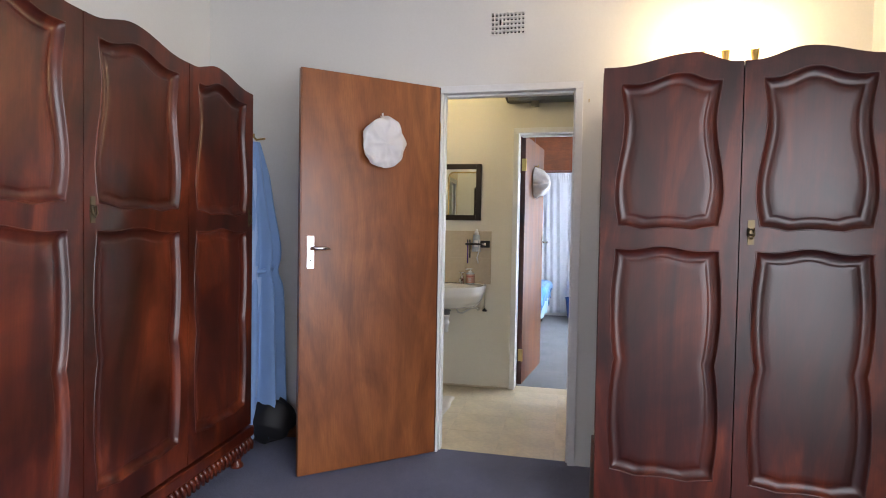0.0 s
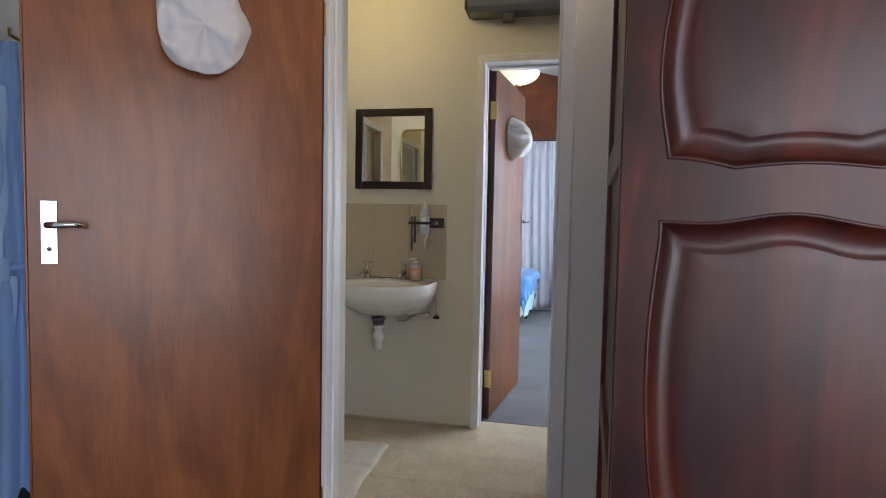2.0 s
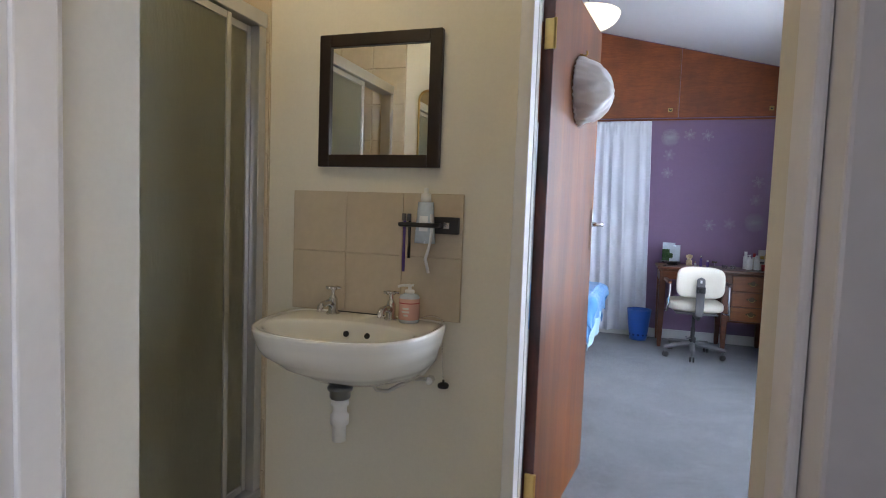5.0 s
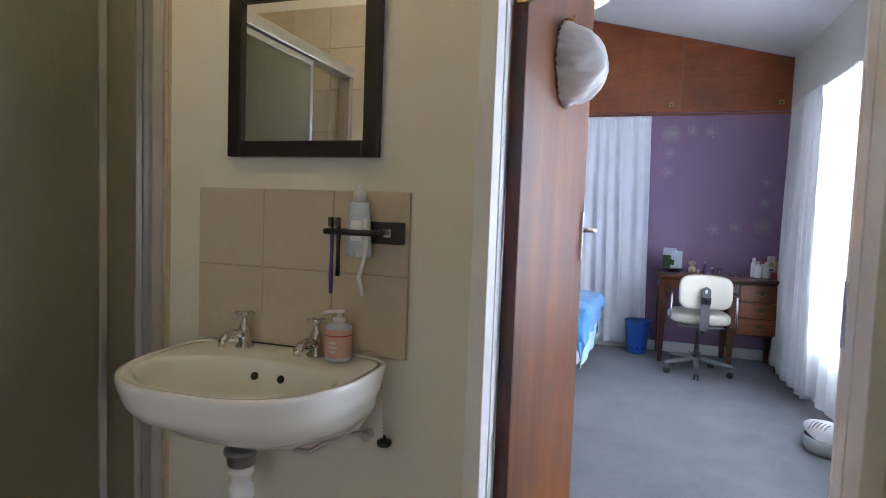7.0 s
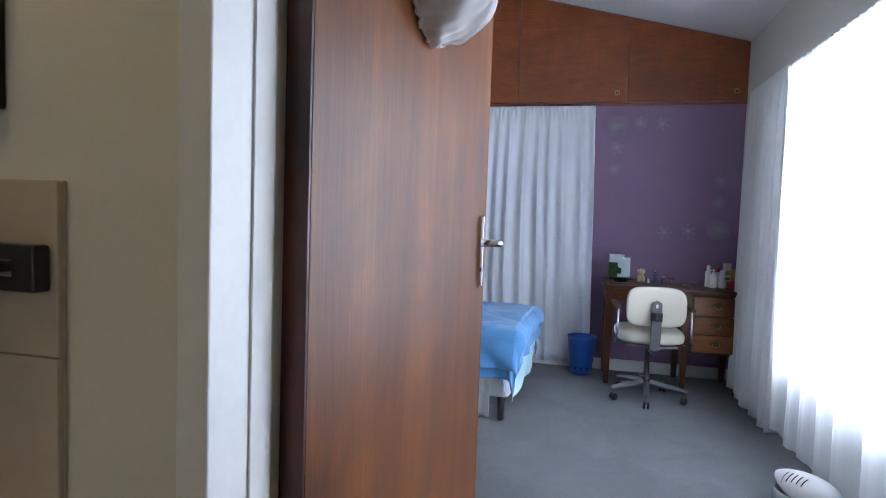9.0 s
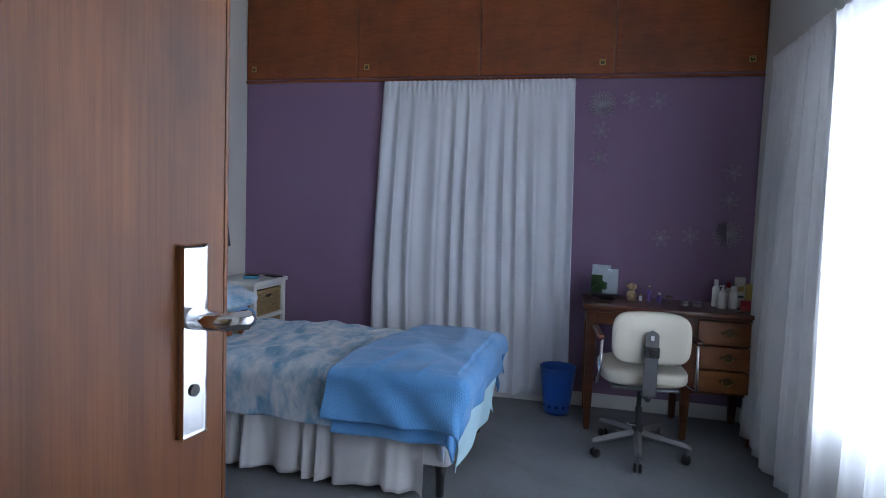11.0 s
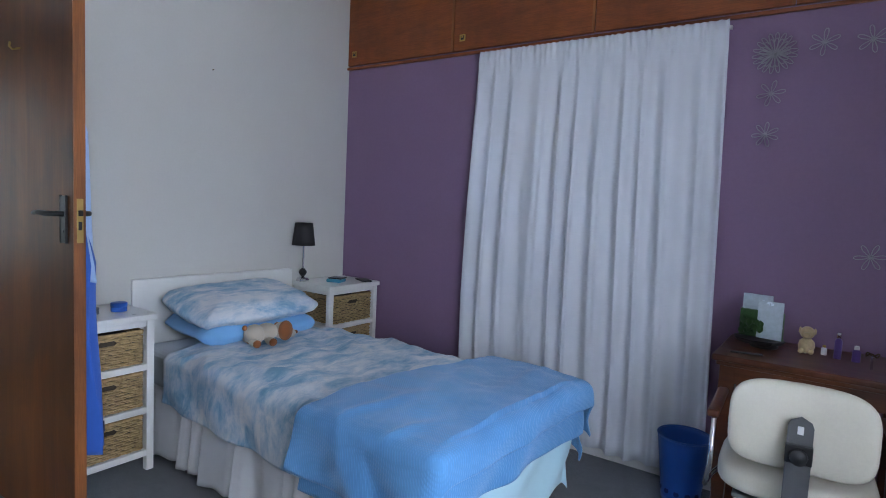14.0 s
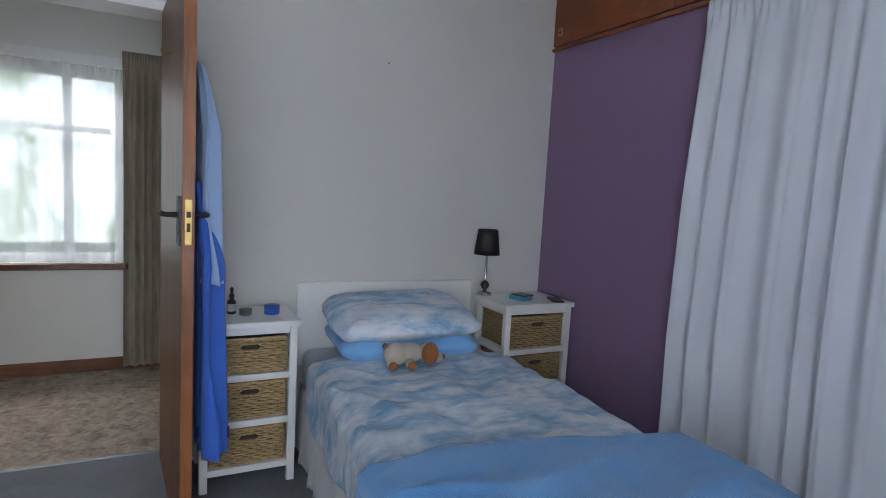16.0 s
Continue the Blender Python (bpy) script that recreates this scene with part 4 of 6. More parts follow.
# ---- bathroom ----
def basin():
    X, Y, Z = -0.745, 4.528, 0.0
    ob = thing("wash_basin", "white ceramic wall-hung wash basin with chrome taps", "wash basin", pose(X, Y, Z))
    W, D, R = 0.292, 0.46, 0.845

    def plan(a, k):
        """Outline, flat at the wall and rounded in front; k shrinks it about the bowl's middle."""
        c, s = math.cos(a), math.sin(a)
        x = W * abs(c) ** 0.72 * (1 if c > 0 else -1)
        y = -0.17 + (0.17 * abs(s) ** 0.35 if s > 0 else -0.29 * abs(s) ** 0.9)
        return x * k, -0.20 + (y + 0.20) * k

    prof = [(0.30, 0.655), (0.52, 0.665), (0.80, 0.72), (0.95, 0.785), (0.995, 0.825), (1.0, 0.838), (0.992, 0.845), (0.965, 0.846), (0.935, 0.842)]

    def outer(u, v):
        i = v * (len(prof) - 1)
        j = min(int(i), len(prof) - 2)
        t = i - j
        k, z = prof[j][0] * (1 - t) + prof[j + 1][0] * t, prof[j][1] * (1 - t) + prof[j + 1][1] * t
        x, y = plan(2 * math.pi * u, k)
        full = 0.6 * max(0.0, min(1.0, math.sin(2 * math.pi * u) + 0.5))
        x = x / k * (1 - (1 - k) * (1 - full))
        y = y if z > 0.75 else min(y + (0.78 - z) * 0.55, -0.001)
        return Vector((x, min(y, -0.001), z))
    bm = grid(outer, 96, 24, None, True)
    # deck and bowl
    bp = [(0.0, 0.842), (0.06, 0.838), (0.16, 0.80), (0.34, 0.745), (0.62, 0.712), (0.93, 0.703), (1.0, 0.702)]

    def bowl(u, v):
        i = v * (len(bp) - 1)
        j = min(int(i), len(bp) - 2)
        t = i - j
        k, z = bp[j][0] * (1 - t) + bp[j + 1][0] * t, bp[j][1] * (1 - t) + bp[j + 1][1] * t
        a = 2 * math.pi * u
        ox, oy = plan(a, 0.935)
        ex, ey = 0.262 * math.cos(a), -0.265 + (0.125 if math.sin(a) > 0 else 0.172) * math.sin(a)
        if v == 0:
            return Vector((ox, oy, 0.842))
        q = 1 - (k - 0.0)
        return Vector((ex * (0.12 + 0.88 * q), -0.265 + (ey + 0.265) * (0.12 + 0.88 * q), z))
    grid(bowl, 96, 24, bm, True)
    bmesh.ops.remove_doubles(bm, verts=bm.verts, dist=1e-4)
    part("bowl", bm, M_ceramic, ob, "", True)
    part("waste", lathe([(0.0, 0.703), (0.032, 0.703), (0.034, 0.706), (0.020, 0.7045), (0.0, 0.7045)], 18, (0, -0.265, 0)), M_chrome, ob, "", True)
    for sx in (-0.026, 0.050):
        part("overflow_hole", lathe([(0.0, 0), (0.010, 0), (0.010, 0.004), (0.0, 0.004)], 14), M_bag, ob).matrix_basis = pose(sx, -0.1575, 0.800, 72, 0, 0)
    for tx in (-0.128, 0.090):
        t = part("tap", lathe([(0.024, 0.842), (0.024, 0.848), (0.017, 0.853), (0.016, 0.895), (0.012, 0.905), (0.007, 0.91), (0.007, 0.925), (0.012, 0.93), (0.012, 0.937), (0.0, 0.939)], 16, (tx, -0.065, 0)), M_chrome, ob, "chrome pillar tap", True)
        part("spout", tube([(tx, -0.07, 0.875), (tx, -0.10, 0.887), (tx, -0.135, 0.886), (tx, -0.152, 0.875), (tx, -0.155, 0.862)], [0.012, 0.011, 0.011, 0.011, 0.010], 10), M_chrome, t, "", True)
        cb = bmesh.new()
        for k in range(3):
            a = k * math.pi / 3 + 0.3
            tube([(tx - 0.026 * math.cos(a), -0.065 - 0.026 * math.sin(a), 0.934), (tx, -0.065, 0.936), (tx + 0.026 * math.cos(a), -0.065 + 0.026 * math.sin(a), 0.934)], [0.0045, 0.0035, 0.0045], 6, False, cb)
        part("tap_head", cb, M_chrome, t, "", True)
    part("waste_nut", lathe([(0.03, 0.615), (0.033, 0.62), (0.033, 0.64), (0.040, 0.643), (0.040, 0.652), (0.03, 0.655)], 20, (0, -0.24, 0)), M_steel, ob, "tarnished metal waste nut", True)
    part("trap", lathe([(0.0, 0.475), (0.021, 0.478), (0.022, 0.53), (0.029, 0.533), (0.029, 0.562), (0.023, 0.566), (0.022, 0.592), (0.029, 0.595), (0.029, 0.609), (0.02, 0.612)], 20, (0, -0.24, 0)), M_whiteplastic, ob, "white plastic bottle trap", True)
    h = part("supply_hose", tube([(0.075, -0.17, 0.69), (0.07, -0.16, 0.65), (0.08, -0.14, 0.622), (0.11, -0.12, 0.615), (0.14, -0.09, 0.632), (0.175, -0.07, 0.652), (0.21, -0.05, 0.65), (0.225, -0.03, 0.642)], 0.0065, 8), M_alu, ob, "braided steel hose", True)
    part("hose_nut", lathe([(0.012, 0), (0.015, 0.003), (0.015, 0.03), (0.012, 0.034)], 6), M_chrome, h).matrix_basis = pose(0.225, -0.012, 0.642, 90)
    part("stop_valve", lathe([(0.010, 0), (0.018, 0.004), (0.018, 0.02), (0.010, 0.024)], 8), M_chrome, ob).matrix_basis = pose(-0.16, -0.002, 0.64, 90)
    part("sealant_gap", box(-0.17, 0.045, -0.0165, -0.0125, 0.8425, 0.8465, None, 0.001), M_black, ob, "dark blackened sealant line")
    ch = bmesh.new()
    for k in range(30):
        s = k / 29
        p = (0.19 + 0.084 * min(1, s / 0.3), -0.03 - 0.03 * math.sin(s * 3), 0.852 - (0 if s < 0.3 else (s - 0.3) / 0.7 * 0.20) + (0.012 * math.sin(s / 0.3 * math.pi) if s < 0.3 else 0))
        ball(p, 0.0034, ch, 1)
    c = part("plug_chain", ch, M_chrome, ob, "bead chain")
    part("plug", lathe([(0.0, 0), (0.017, 0.0), (0.019, 0.004), (0.019, 0.012), (0.013, 0.016), (0.004, 0.018), (0.004, 0.026), (0.0, 0.026)], 16, (0.274, -0.034, 0.624)), M_black, c, "black rubber plug", True)


basin()


def framed_mirror():
    ob = thing("mirror", "square mirror in a wide dark brown surround", "mirror", pose(-0.745, 4.529, 1.355))
    w, h, b = 0.226, 0.455, 0.043
    for nm, g in (("frame_side", (-w, -w + b, 0, h)), ("frame_side", (w - b, w, 0, h)), ("frame_rail", (-w + b, w - b, 0, b)), ("frame_rail", (-w + b, w - b, h - b, h))):
        part(nm, box(g[0] + 0.0002, g[1] - 0.0002, -0.024, 0, g[2] + 0.0002, g[3] - 0.0002, None, 0.003), M_blackwood, ob)
    part("mirror_glass", box(-w + b, w - b, -0.012, -0.006, b, h - b), M_mirror, ob, "silvered glass")


framed_mirror()


def rounded_mirror():
    ob = thing("mirror", "wall mirror with rounded corners and a thin brass rim", "mirror", pose(-0.86, 3.337, 1.15))
    w, h, r = 0.18, 0.72, 0.05
    pts = []
    for cx, cz, a0 in ((w - r, h - r, 0), (-w + r, h - r, 90), (-w + r, r, 180), (w - r, r, 270)):
        pts += [(cx + r * math.cos(radians(a0 + k * 15)), cz + r * math.sin(radians(a0 + k * 15))) for k in range(7)]
    bm = bmesh.new()
    bm.faces.new([bm.verts.new((x, 0.012, z)) for x, z in pts])
    g = bmesh.ops.extrude_face_region(bm, geom=bm.faces[:])
    bmesh.ops.translate(bm, verts=[v for v in g["geom"] if isinstance(v, bmesh.types.BMVert)], vec=(0, -0.01, 0))
    part("mirror_glass", bm, M_mirror, ob, "silvered glass")
    part("rim", tube([(x, 0.010, z) for x, z in pts], 0.007, 8, True), M_brass, ob, "", True)


rounded_mirror()

# tiled splashback: six tiles
splash = structure("splashback", box(-1.072, -0.430, 4.5245, 4.529, 0.841, 1.270), M_grout, "beige tiled splashback behind the basin", "splashback")
tile_mesh = link_mesh("tile", box(-0.1062, 0.1062, -0.004, 0.004, -0.1062, 0.1062, None, 0.002), M_tile)
for j in range(2):
    for i in range(3):
        t = tile_mesh if i == j == 0 else new("tile", tile_mesh.data)
        t.parent = splash
        t.location = (-1.072 + 0.107 + i * 0.214, 4.5215, 0.841 + 0.1072 + j * 0.2143)


def shower():
    ob = thing("shower_screen", "aluminium shower screen with frosted sliding panes", "shower screen", pose(-1.225, 0, 0), "", "structure")
    y0, y1, zt = 3.339, 4.512, 1.90
    part("sill", box(-0.035, 0.035, y0, y1, 0.10, 0.135, None, 0.004), M_alu, ob)
    part("header", box(-0.035, 0.035, y0, y1, zt - 0.05, zt, None, 0.004), M_alu, ob)
    part("post", box(-0.03, 0.03, y1 - 0.04, y1, 0.136, zt - 0.051, None, 0.003), M_alu, ob)
    part("post", box(-0.03, 0.03, y0, y0 + 0.04, 0.136, zt - 0.051, None, 0.003), M_alu, ob)
    for x, a, b in ((0.014, 3.70, 4.33), (-0.014, 3.84, 4.47)):
        s = bmesh.new()
        box(x - 0.01, x + 0.01, a, a + 0.022, 0.14, zt - 0.055, s, 0.002), box(x - 0.01, x + 0.01, b - 0.022, b, 0.14, zt - 0.055, s, 0.002)
        box(x - 0.01, x + 0.01, a + 0.0225, b - 0.0225, 0.14, 0.165, s, 0.002), box(x - 0.01, x + 0.01, a + 0.0225, b - 0.0225, zt - 0.08, zt - 0.055, s, 0.002)
        d = part("sliding_sash", s, M_alu, ob)
        part("pane", box(x - 0.003, x + 0.003, a + 0.015, b - 0.015, 0.155, zt - 0.07), M_frost, d, "frosted rippled glass")
    return ob


shower()
structure("shower_kerb", box(-1.28, -1.17, 3.341, 4.508, 0.0, 0.098, None, 0.006), M_tile, "tiled shower kerb", "kerb")
structure("shower_tray", box(-2.0, -1.285, 3.341, 4.508, 0.0, 0.05, None, 0.004), M_ceramic, "white shower tray", "shower tray")
wall_t = link_mesh("tile", box(-0.0985, 0.0985, -0.0045, 0.0045, -0.0985, 0.0985, None, 0.0022), M_tile)
strip_n = structure("shower_tiling_north", box(-2.0, -1.185, 4.5225, 4.5295, 0.0, 2.20), M_grout, "beige tiles on the shower wall", "tiling")
strip_s = structure("shower_tiling_south", box(-2.0, -1.125, 3.3355, 3.3425, 0.0, 2.20), M_grout, "beige tiles on the shower wall", "tiling")
first = True
for par, yy, xr in ((strip_n, 4.5195, -1.185), (strip_s, 3.3455, -1.125)):
    for j in range(11):
        for i in range(4):
            t = wall_t if first else new("tile", wall_t.data)
            first = False
            t.parent = par
            t.location = (xr - 0.1 - i * 0.2, yy, 0.1 + j * 0.2)

# floor tiles
fl = link_mesh("tile", box(-0.1642, 0.1642, -0.1642, 0.1642, -0.012, 0.0, None, 0.0010), M_tilefloor)
first = True
for i in range(8):
    for j in range(4):
        x, y = -1.00 + 0.33 * i - 0.03, 3.33 + 0.33 * j
        if x > 1.02:
            continue
        t = fl if first else new("tile", fl.data)
        first = False
        t.parent = floor_bath
        t.location = (x, y, 0.0)
        if x > 0.9:
            t.scale.x = 0.72
            t.location.x = x - 0.04


def mat_rug():
    def f(u, v):
        x, y = -0.62 - 0.52 * u, 3.52 + 0.64 * v
        e = min(u, 1 - u, v, 1 - v)
        return Vector((x + 0.015 * nz(v * 4, 1) - 0.02 * v, y + 0.015 * nz(u * 4, 2), 0.003 + 0.012 * min(1, e / 0.03) + 0.004 * nz(u * 12, v * 12)))
    ob = single("bath_mat", grid(f, 50, 60), M_mat, "cream tufted bath mat on the tiled floor", "bath mat", smooth=True)
    thicken(ob, 0.006, 1)


mat_rug()


def toothbrush_rack():
    ob = thing("toothbrush_rack", "black wall-mounted toothbrush rack", "toothbrush rack", pose(-0.53, 4.5165, 1.165))
    part("wall_block", box(-0.03, 0.09, -0.022, 0.0, -0.028, 0.028, None, 0.003), M_black, ob)
    part("ring", tube([(-0.095, -0.03, 0), (-0.095, -0.075, 0), (0.03, -0.075, 0), (0.03, -0.022, 0), (-0.03, -0.018, 0), (-0.095, -0.03, 0)], 0.0075, 8, False), M_black, ob, "", True)
    part("logo_mark", box(0.04, 0.06, -0.0235, -0.0225, -0.01, 0.01), M_chrome, ob)
    tp = thing("toothpaste_tube", "translucent blue-white toothpaste tube with a white cap", "toothpaste", pose(-0.543, 4.464, 1.105))
    part("tube_body", grid(lambda u, v: Vector(((0.036 - 0.010 * v) * math.cos(2 * math.pi * u), (0.022 - 0.004 * v) * math.sin(2 * math.pi * u) * (1 if v > 0.1 else 0.5 + 5 * v), 0.135 * v)), 24, 12, None, True), M_tube, tp, "", True)
    part("cap", lathe([(0.012, 0.135), (0.018, 0.137), (0.016, 0.16), (0.008, 0.165), (0.0075, 0.18), (0, 0.182)], 14), M_whiteplastic, tp, "", True)
    part("print_band", grid(lambda u, v: Vector(((0.0305 - 0.004 * v) * math.cos(2 * math.pi * u), (0.0212 - 0.001 * v) * math.sin(2 * math.pi * u), 0.04 + 0.05 * v)), 24, 3, None, True), M_whiteplastic, tp)
    for i, (dx, mt, lb) in enumerate(((-0.080, M_violet, "violet toothbrush hanging head up in the rack"), (-0.062, M_black, "dark toothbrush hanging in the rack"), (0.016, M_whiteplastic, "white toothbrush hanging in the rack"))):
        x = -0.53 + dx
        bn = 0.02 if i == 2 else 0.0
        tb = thing("toothbrush", lb, "toothbrush", pose(x, 4.452, 1.165), "toothbrushes in the rack")
        part("brush_handle", tube([(0, 0, 0.035), (0, -0.002, 0.0), (-bn * 0.3, -0.002, -0.06), (-bn, -0.003, -0.11), (-bn * 0.4, -0.002, -0.155 if i != 1 else -0.06)], [0.004, 0.0055, 0.0045, 0.006, 0.005], 8), mt, tb, "", True)
        part("bristles", box(-0.005, 0.005, -0.016, -0.003, 0.012, 0.036, None, 0.002), M_whiteplastic if i == 2 else M_greyplastic, tb)


toothbrush_rack()


def pump_bottle(name, label, m, r, h, liquid, cap_mat, pump=True):
    ob = thing(name, label, "bottle", m)
    part("bottle_body", lathe([(0.0, 0), (r * 0.92, 0.0), (r, 0.006), (r, h * 0.72), (r * 0.9, h * 0.80), (r * 0.42, h * 0.86), (r * 0.42, h * 0.9), (0, h * 0.9)], 20), liquid, ob, "", True)
    if pump:
        part("pump", lathe([(r * 0.46, h * 0.86), (r * 0.46, h * 0.95), (r * 0.2, h * 0.96), (r * 0.16, h * 1.06), (r * 0.4, h * 1.07), (r * 0.4, h * 1.12), (0, h * 1.13)], 14), cap_mat, ob, "", True)
        part("nozzle", tube([(0, 0, h * 1.09), (-r * 0.6, -r * 0.3, h * 1.09), (-r * 1.05, -r * 0.5, h * 1.05)], r * 0.14, 6), cap_mat, ob, "", True)
    else:
        part("cap", lathe([(r * 0.5, h * 0.86), (r * 0.5, h * 1.0), (r * 0.42, h * 1.02), (0, h * 1.02)], 14), cap_mat, ob, "", True)
    return ob


sb = pump_bottle("soap_bottle", "pink hand-soap pump bottle on the basin", pose(-0.585, 4.452, 0.843), 0.034, 0.112, M_tube, M_whiteplastic)
part("label_band", lathe([(0.0343, 0.011), (0.0348, 0.012), (0.0348, 0.079), (0.0343, 0.080)], 28), M_pink, sb, "pink paper label", True)
part("label_stripe", lathe([(0.0350, 0.064), (0.0352, 0.0645), (0.0352, 0.0665), (0.0350, 0.067)], 28), M_red, sb, "dark red stripe", True)
for k, (a0, wide) in enumerate(((-1.75, 0.45), (-1.95, 0.75), (-1.85, 0.6))):
    part("label_print", grid(lambda u, v: Vector((0.0353 * math.cos(a0 + wide * u), 0.0353 * math.sin(a0 + wide * u), 0.024 + 0.011 * k + 0.006 * v)), 8, 1), M_card, sb)



def bath_heater():
    ob = thing("wall_heater", "grey metal wall heater above the doorway", "wall heater", pose(0, 4.529, 2.285))
    prof = [(0.0, 0.0), (-0.11, 0.0), (-0.145, 0.02), (-0.16, 0.07), (-0.15, 0.13), (-0.10, 0.165), (0.0, 0.175)]
    bm = bmesh.new()
    a, b = [bm.verts.new((-0.31, y, z)) for y, z in prof], [bm.verts.new((0.60, y, z)) for y, z in prof]
    for i in range(len(prof)):
        j = (i + 1) % len(prof)
        bm.faces.new((a[i], a[j], b[j], b[i]))
    bm.faces.new(a), bm.faces.new(b)
    soften(part("casing", bm, M_steel, ob), 0.004)
    part("end_cap", box(-0.325, -0.311, -0.155, -0.002, 0.004, 0.165, None, 0.006), M_greyplastic, ob)
    part("pull_switch", box(-0.13, -0.07, -0.10, -0.05, -0.045, -0.001, None, 0.005), M_greyplastic, ob)


bath_heater()
lampb = thing("ceiling_lamp", "lit round bathroom ceiling lamp", "ceiling lamp", pose(-0.85, 3.85, 2.60))
part("base", lathe([(0.07, 0.0), (0.07, -0.02), (0.05, -0.03), (0, -0.03)], 24), M_whiteplastic, lampb, "", True)
part("bulb", lathe([(0.02, -0.03), (0.035, -0.08), (0.045, -0.12), (0.03, -0.155), (0.0, -0.165)], 18), M_bulb, lampb, "glowing warm bulb", True).visible_shadow = False


# ---- bedroom: high cupboards ----
seams = [-2.152, -1.262, -0.372, 0.520, 1.421]
for i in range(4):
    x0, x1 = seams[i] + 0.003, seams[i + 1] - 0.003
    ob = thing("high_cupboard", "reddish-brown plywood cupboard door under the sloping ceiling", "cupboard", pose((x0 + x1) / 2, 8.892, 2.222), "high cupboards over the feature wall")
    w = (x1 - x0) / 2
    bm = bmesh.new()
    vs = [bm.verts.new((x, y, z)) for y in (-0.018, 0.0) for x, z in ((-w, 0.012), (w, 0.012), (w, ceil_z(x1) - 2.222 - 0.012), (-w, ceil_z(x0) - 2.222 - 0.012))]
    for q in ((3, 2, 1, 0), (4, 5, 6, 7), (0, 1, 5, 4), (1, 2, 6, 5), (2, 3, 7, 6), (3, 0, 4, 7)):
        bm.faces.new([vs[k] for k in q])
    soften(part("door_panel", bm, M_cup, ob), 0.002)
    part("edge_strip", box(w - 0.012, w + 0.0025, -0.021, -0.0185, 0.013, ceil_z(x1) - 2.222 - 0.014), M_dooredge, ob)
    lx = -w + 0.062 if i == 0 else (w - 0.075 if i > 1 else -w + 0.065)
    if i == 2:
        lx = w - 0.075
    l = part("latch_plate", box(lx - 0.02, lx + 0.02, -0.024, -0.0185, 0.066, 0.106, None, 0.002), M_brass, ob, "small square brass latch")
    part("latch_hole", box(lx - 0.011, lx + 0.011, -0.0255, -0.0242, 0.074, 0.098), M_black, l)
    part("latch_tongue", box(lx - 0.004, lx + 0.004, -0.027, -0.0256, 0.086, 0.097), M_brass, l)
structure("trim_cupboard", box(-2.155, 1.424, 8.872, 8.8915, 2.206, 2.2225, None, 0.002), M_cup, "dark wooden edge below the high cupboards", "trim")


# ---- curtains ----
def curtain(name, label, p0, p1, z0, z1, folds, amp, material, out, seed, head=0.07, flare=0.0, thick=0.003, swell=None, hem=0.0, kind=""):
    """A gathered curtain between two plan points; out is the unit way into the room."""
    p0, p1, o = Vector((*p0, 0)), Vector((*p1, 0)), Vector((*out, 0))
    along = (p1 - p0).normalized()

    def f(u, v):
        z = z1 + (z0 - z1) * v
        ph = u * folds + 0.85 * nz(u * folds * 0.4, seed) + 0.16 * nz(v * 1.5, seed + u * 3)
        grow = 0.35 + 0.65 * min(1, v / 0.35)
        s = math.sin(2 * math.pi * ph)
        s = s * (1 - 0.35 * abs(s)) * 1.35 if s > 0 else s
        wave = amp * grow * (s * (0.75 + 0.6 * nz(u * folds * 0.5, 2.0, seed)) + 0.2 * math.sin(4 * math.pi * ph + 1) + 0.55 * nz(u * folds * 0.8, v * 1.4, seed))
        dv = (z1 - z) / head
        if dv < 1.4:
            k = max(0, 1 - max(0, dv - 0.9) / 0.5)
            wave = wave * (1 - k) + k * 0.008 * math.sin(2 * math.pi * u * folds * 3.4 + 2 * nz(u * 20, seed)) + (0.006 * k if dv < 0.9 else 0)
        side = flare * (u - 0.5) * v + (swell(u, v) if swell else 0)
        p = p0.lerp(p1, u) + along * (side + 0.010 * math.cos(2 * math.pi * ph) * grow)
        return Vector((p.x, p.y, z + hem * nz(u * folds * 0.7, seed + 4) * v * v)) + o * (amp * 1.2 + wave)
    bm = grid(f, folds * 14, 40)
    ob = single(name, bm, material, label, "curtain", None, "", kind, True)
    if thick:
        thicken(ob, thick)
    return ob


curtain("curtain", "long white curtain with a gathered heading on the purple wall", (-1.045, 8.880), (0.275, 8.880), 0.05, 2.197, 11, 0.030, M_curtain, (0, -1), 3.1, 0.085,
        swell=lambda u, v: (-0.07 * (1 - u) ** 2 * min(1, v * 1.5) ** 0.7 + 0.05 * u * v), hem=0.02)
structure("curtain_track", box(-1.05, 0.28, 8.872, 8.891, 2.165, 2.18), M_white, "white curtain track", "curtain track")
curtain("curtain", "long white curtain drawn aside at the window", (1.392, 8.36), (1.392, 7.64), 0.06, 2.185, 6, 0.062, M_curtainside, (-1, 0), 7.7, 0.08, flare=0.20, hem=0.01)
curtain("net_curtain", "sheer white net curtain over the bright window", (1.37, 8.05), (1.37, 4.95), 0.07, 2.175, 14, 0.036, M_sheer, (-1, 0), 1.3, 0.03, thick=0, hem=0.08)
rail = thing("curtain_rail", "white double curtain rail above the window", "curtain rail", pose(1.40, 6.6, 2.19))
part("rail", box(-0.045, -0.033, -1.75, 1.80, -0.012, 0.012, None, 0.003), M_white, rail)
part("rail", box(-0.018, -0.008, -1.75, 1.70, -0.012, 0.008, None, 0.003), M_white, rail)
for yb in (-1.6, -0.5, 0.6, 1.6):
    part("bracket", box(-0.05, 0.024, yb - 0.012, yb + 0.012, 0.013, 0.022, None, 0.002), M_white, rail)
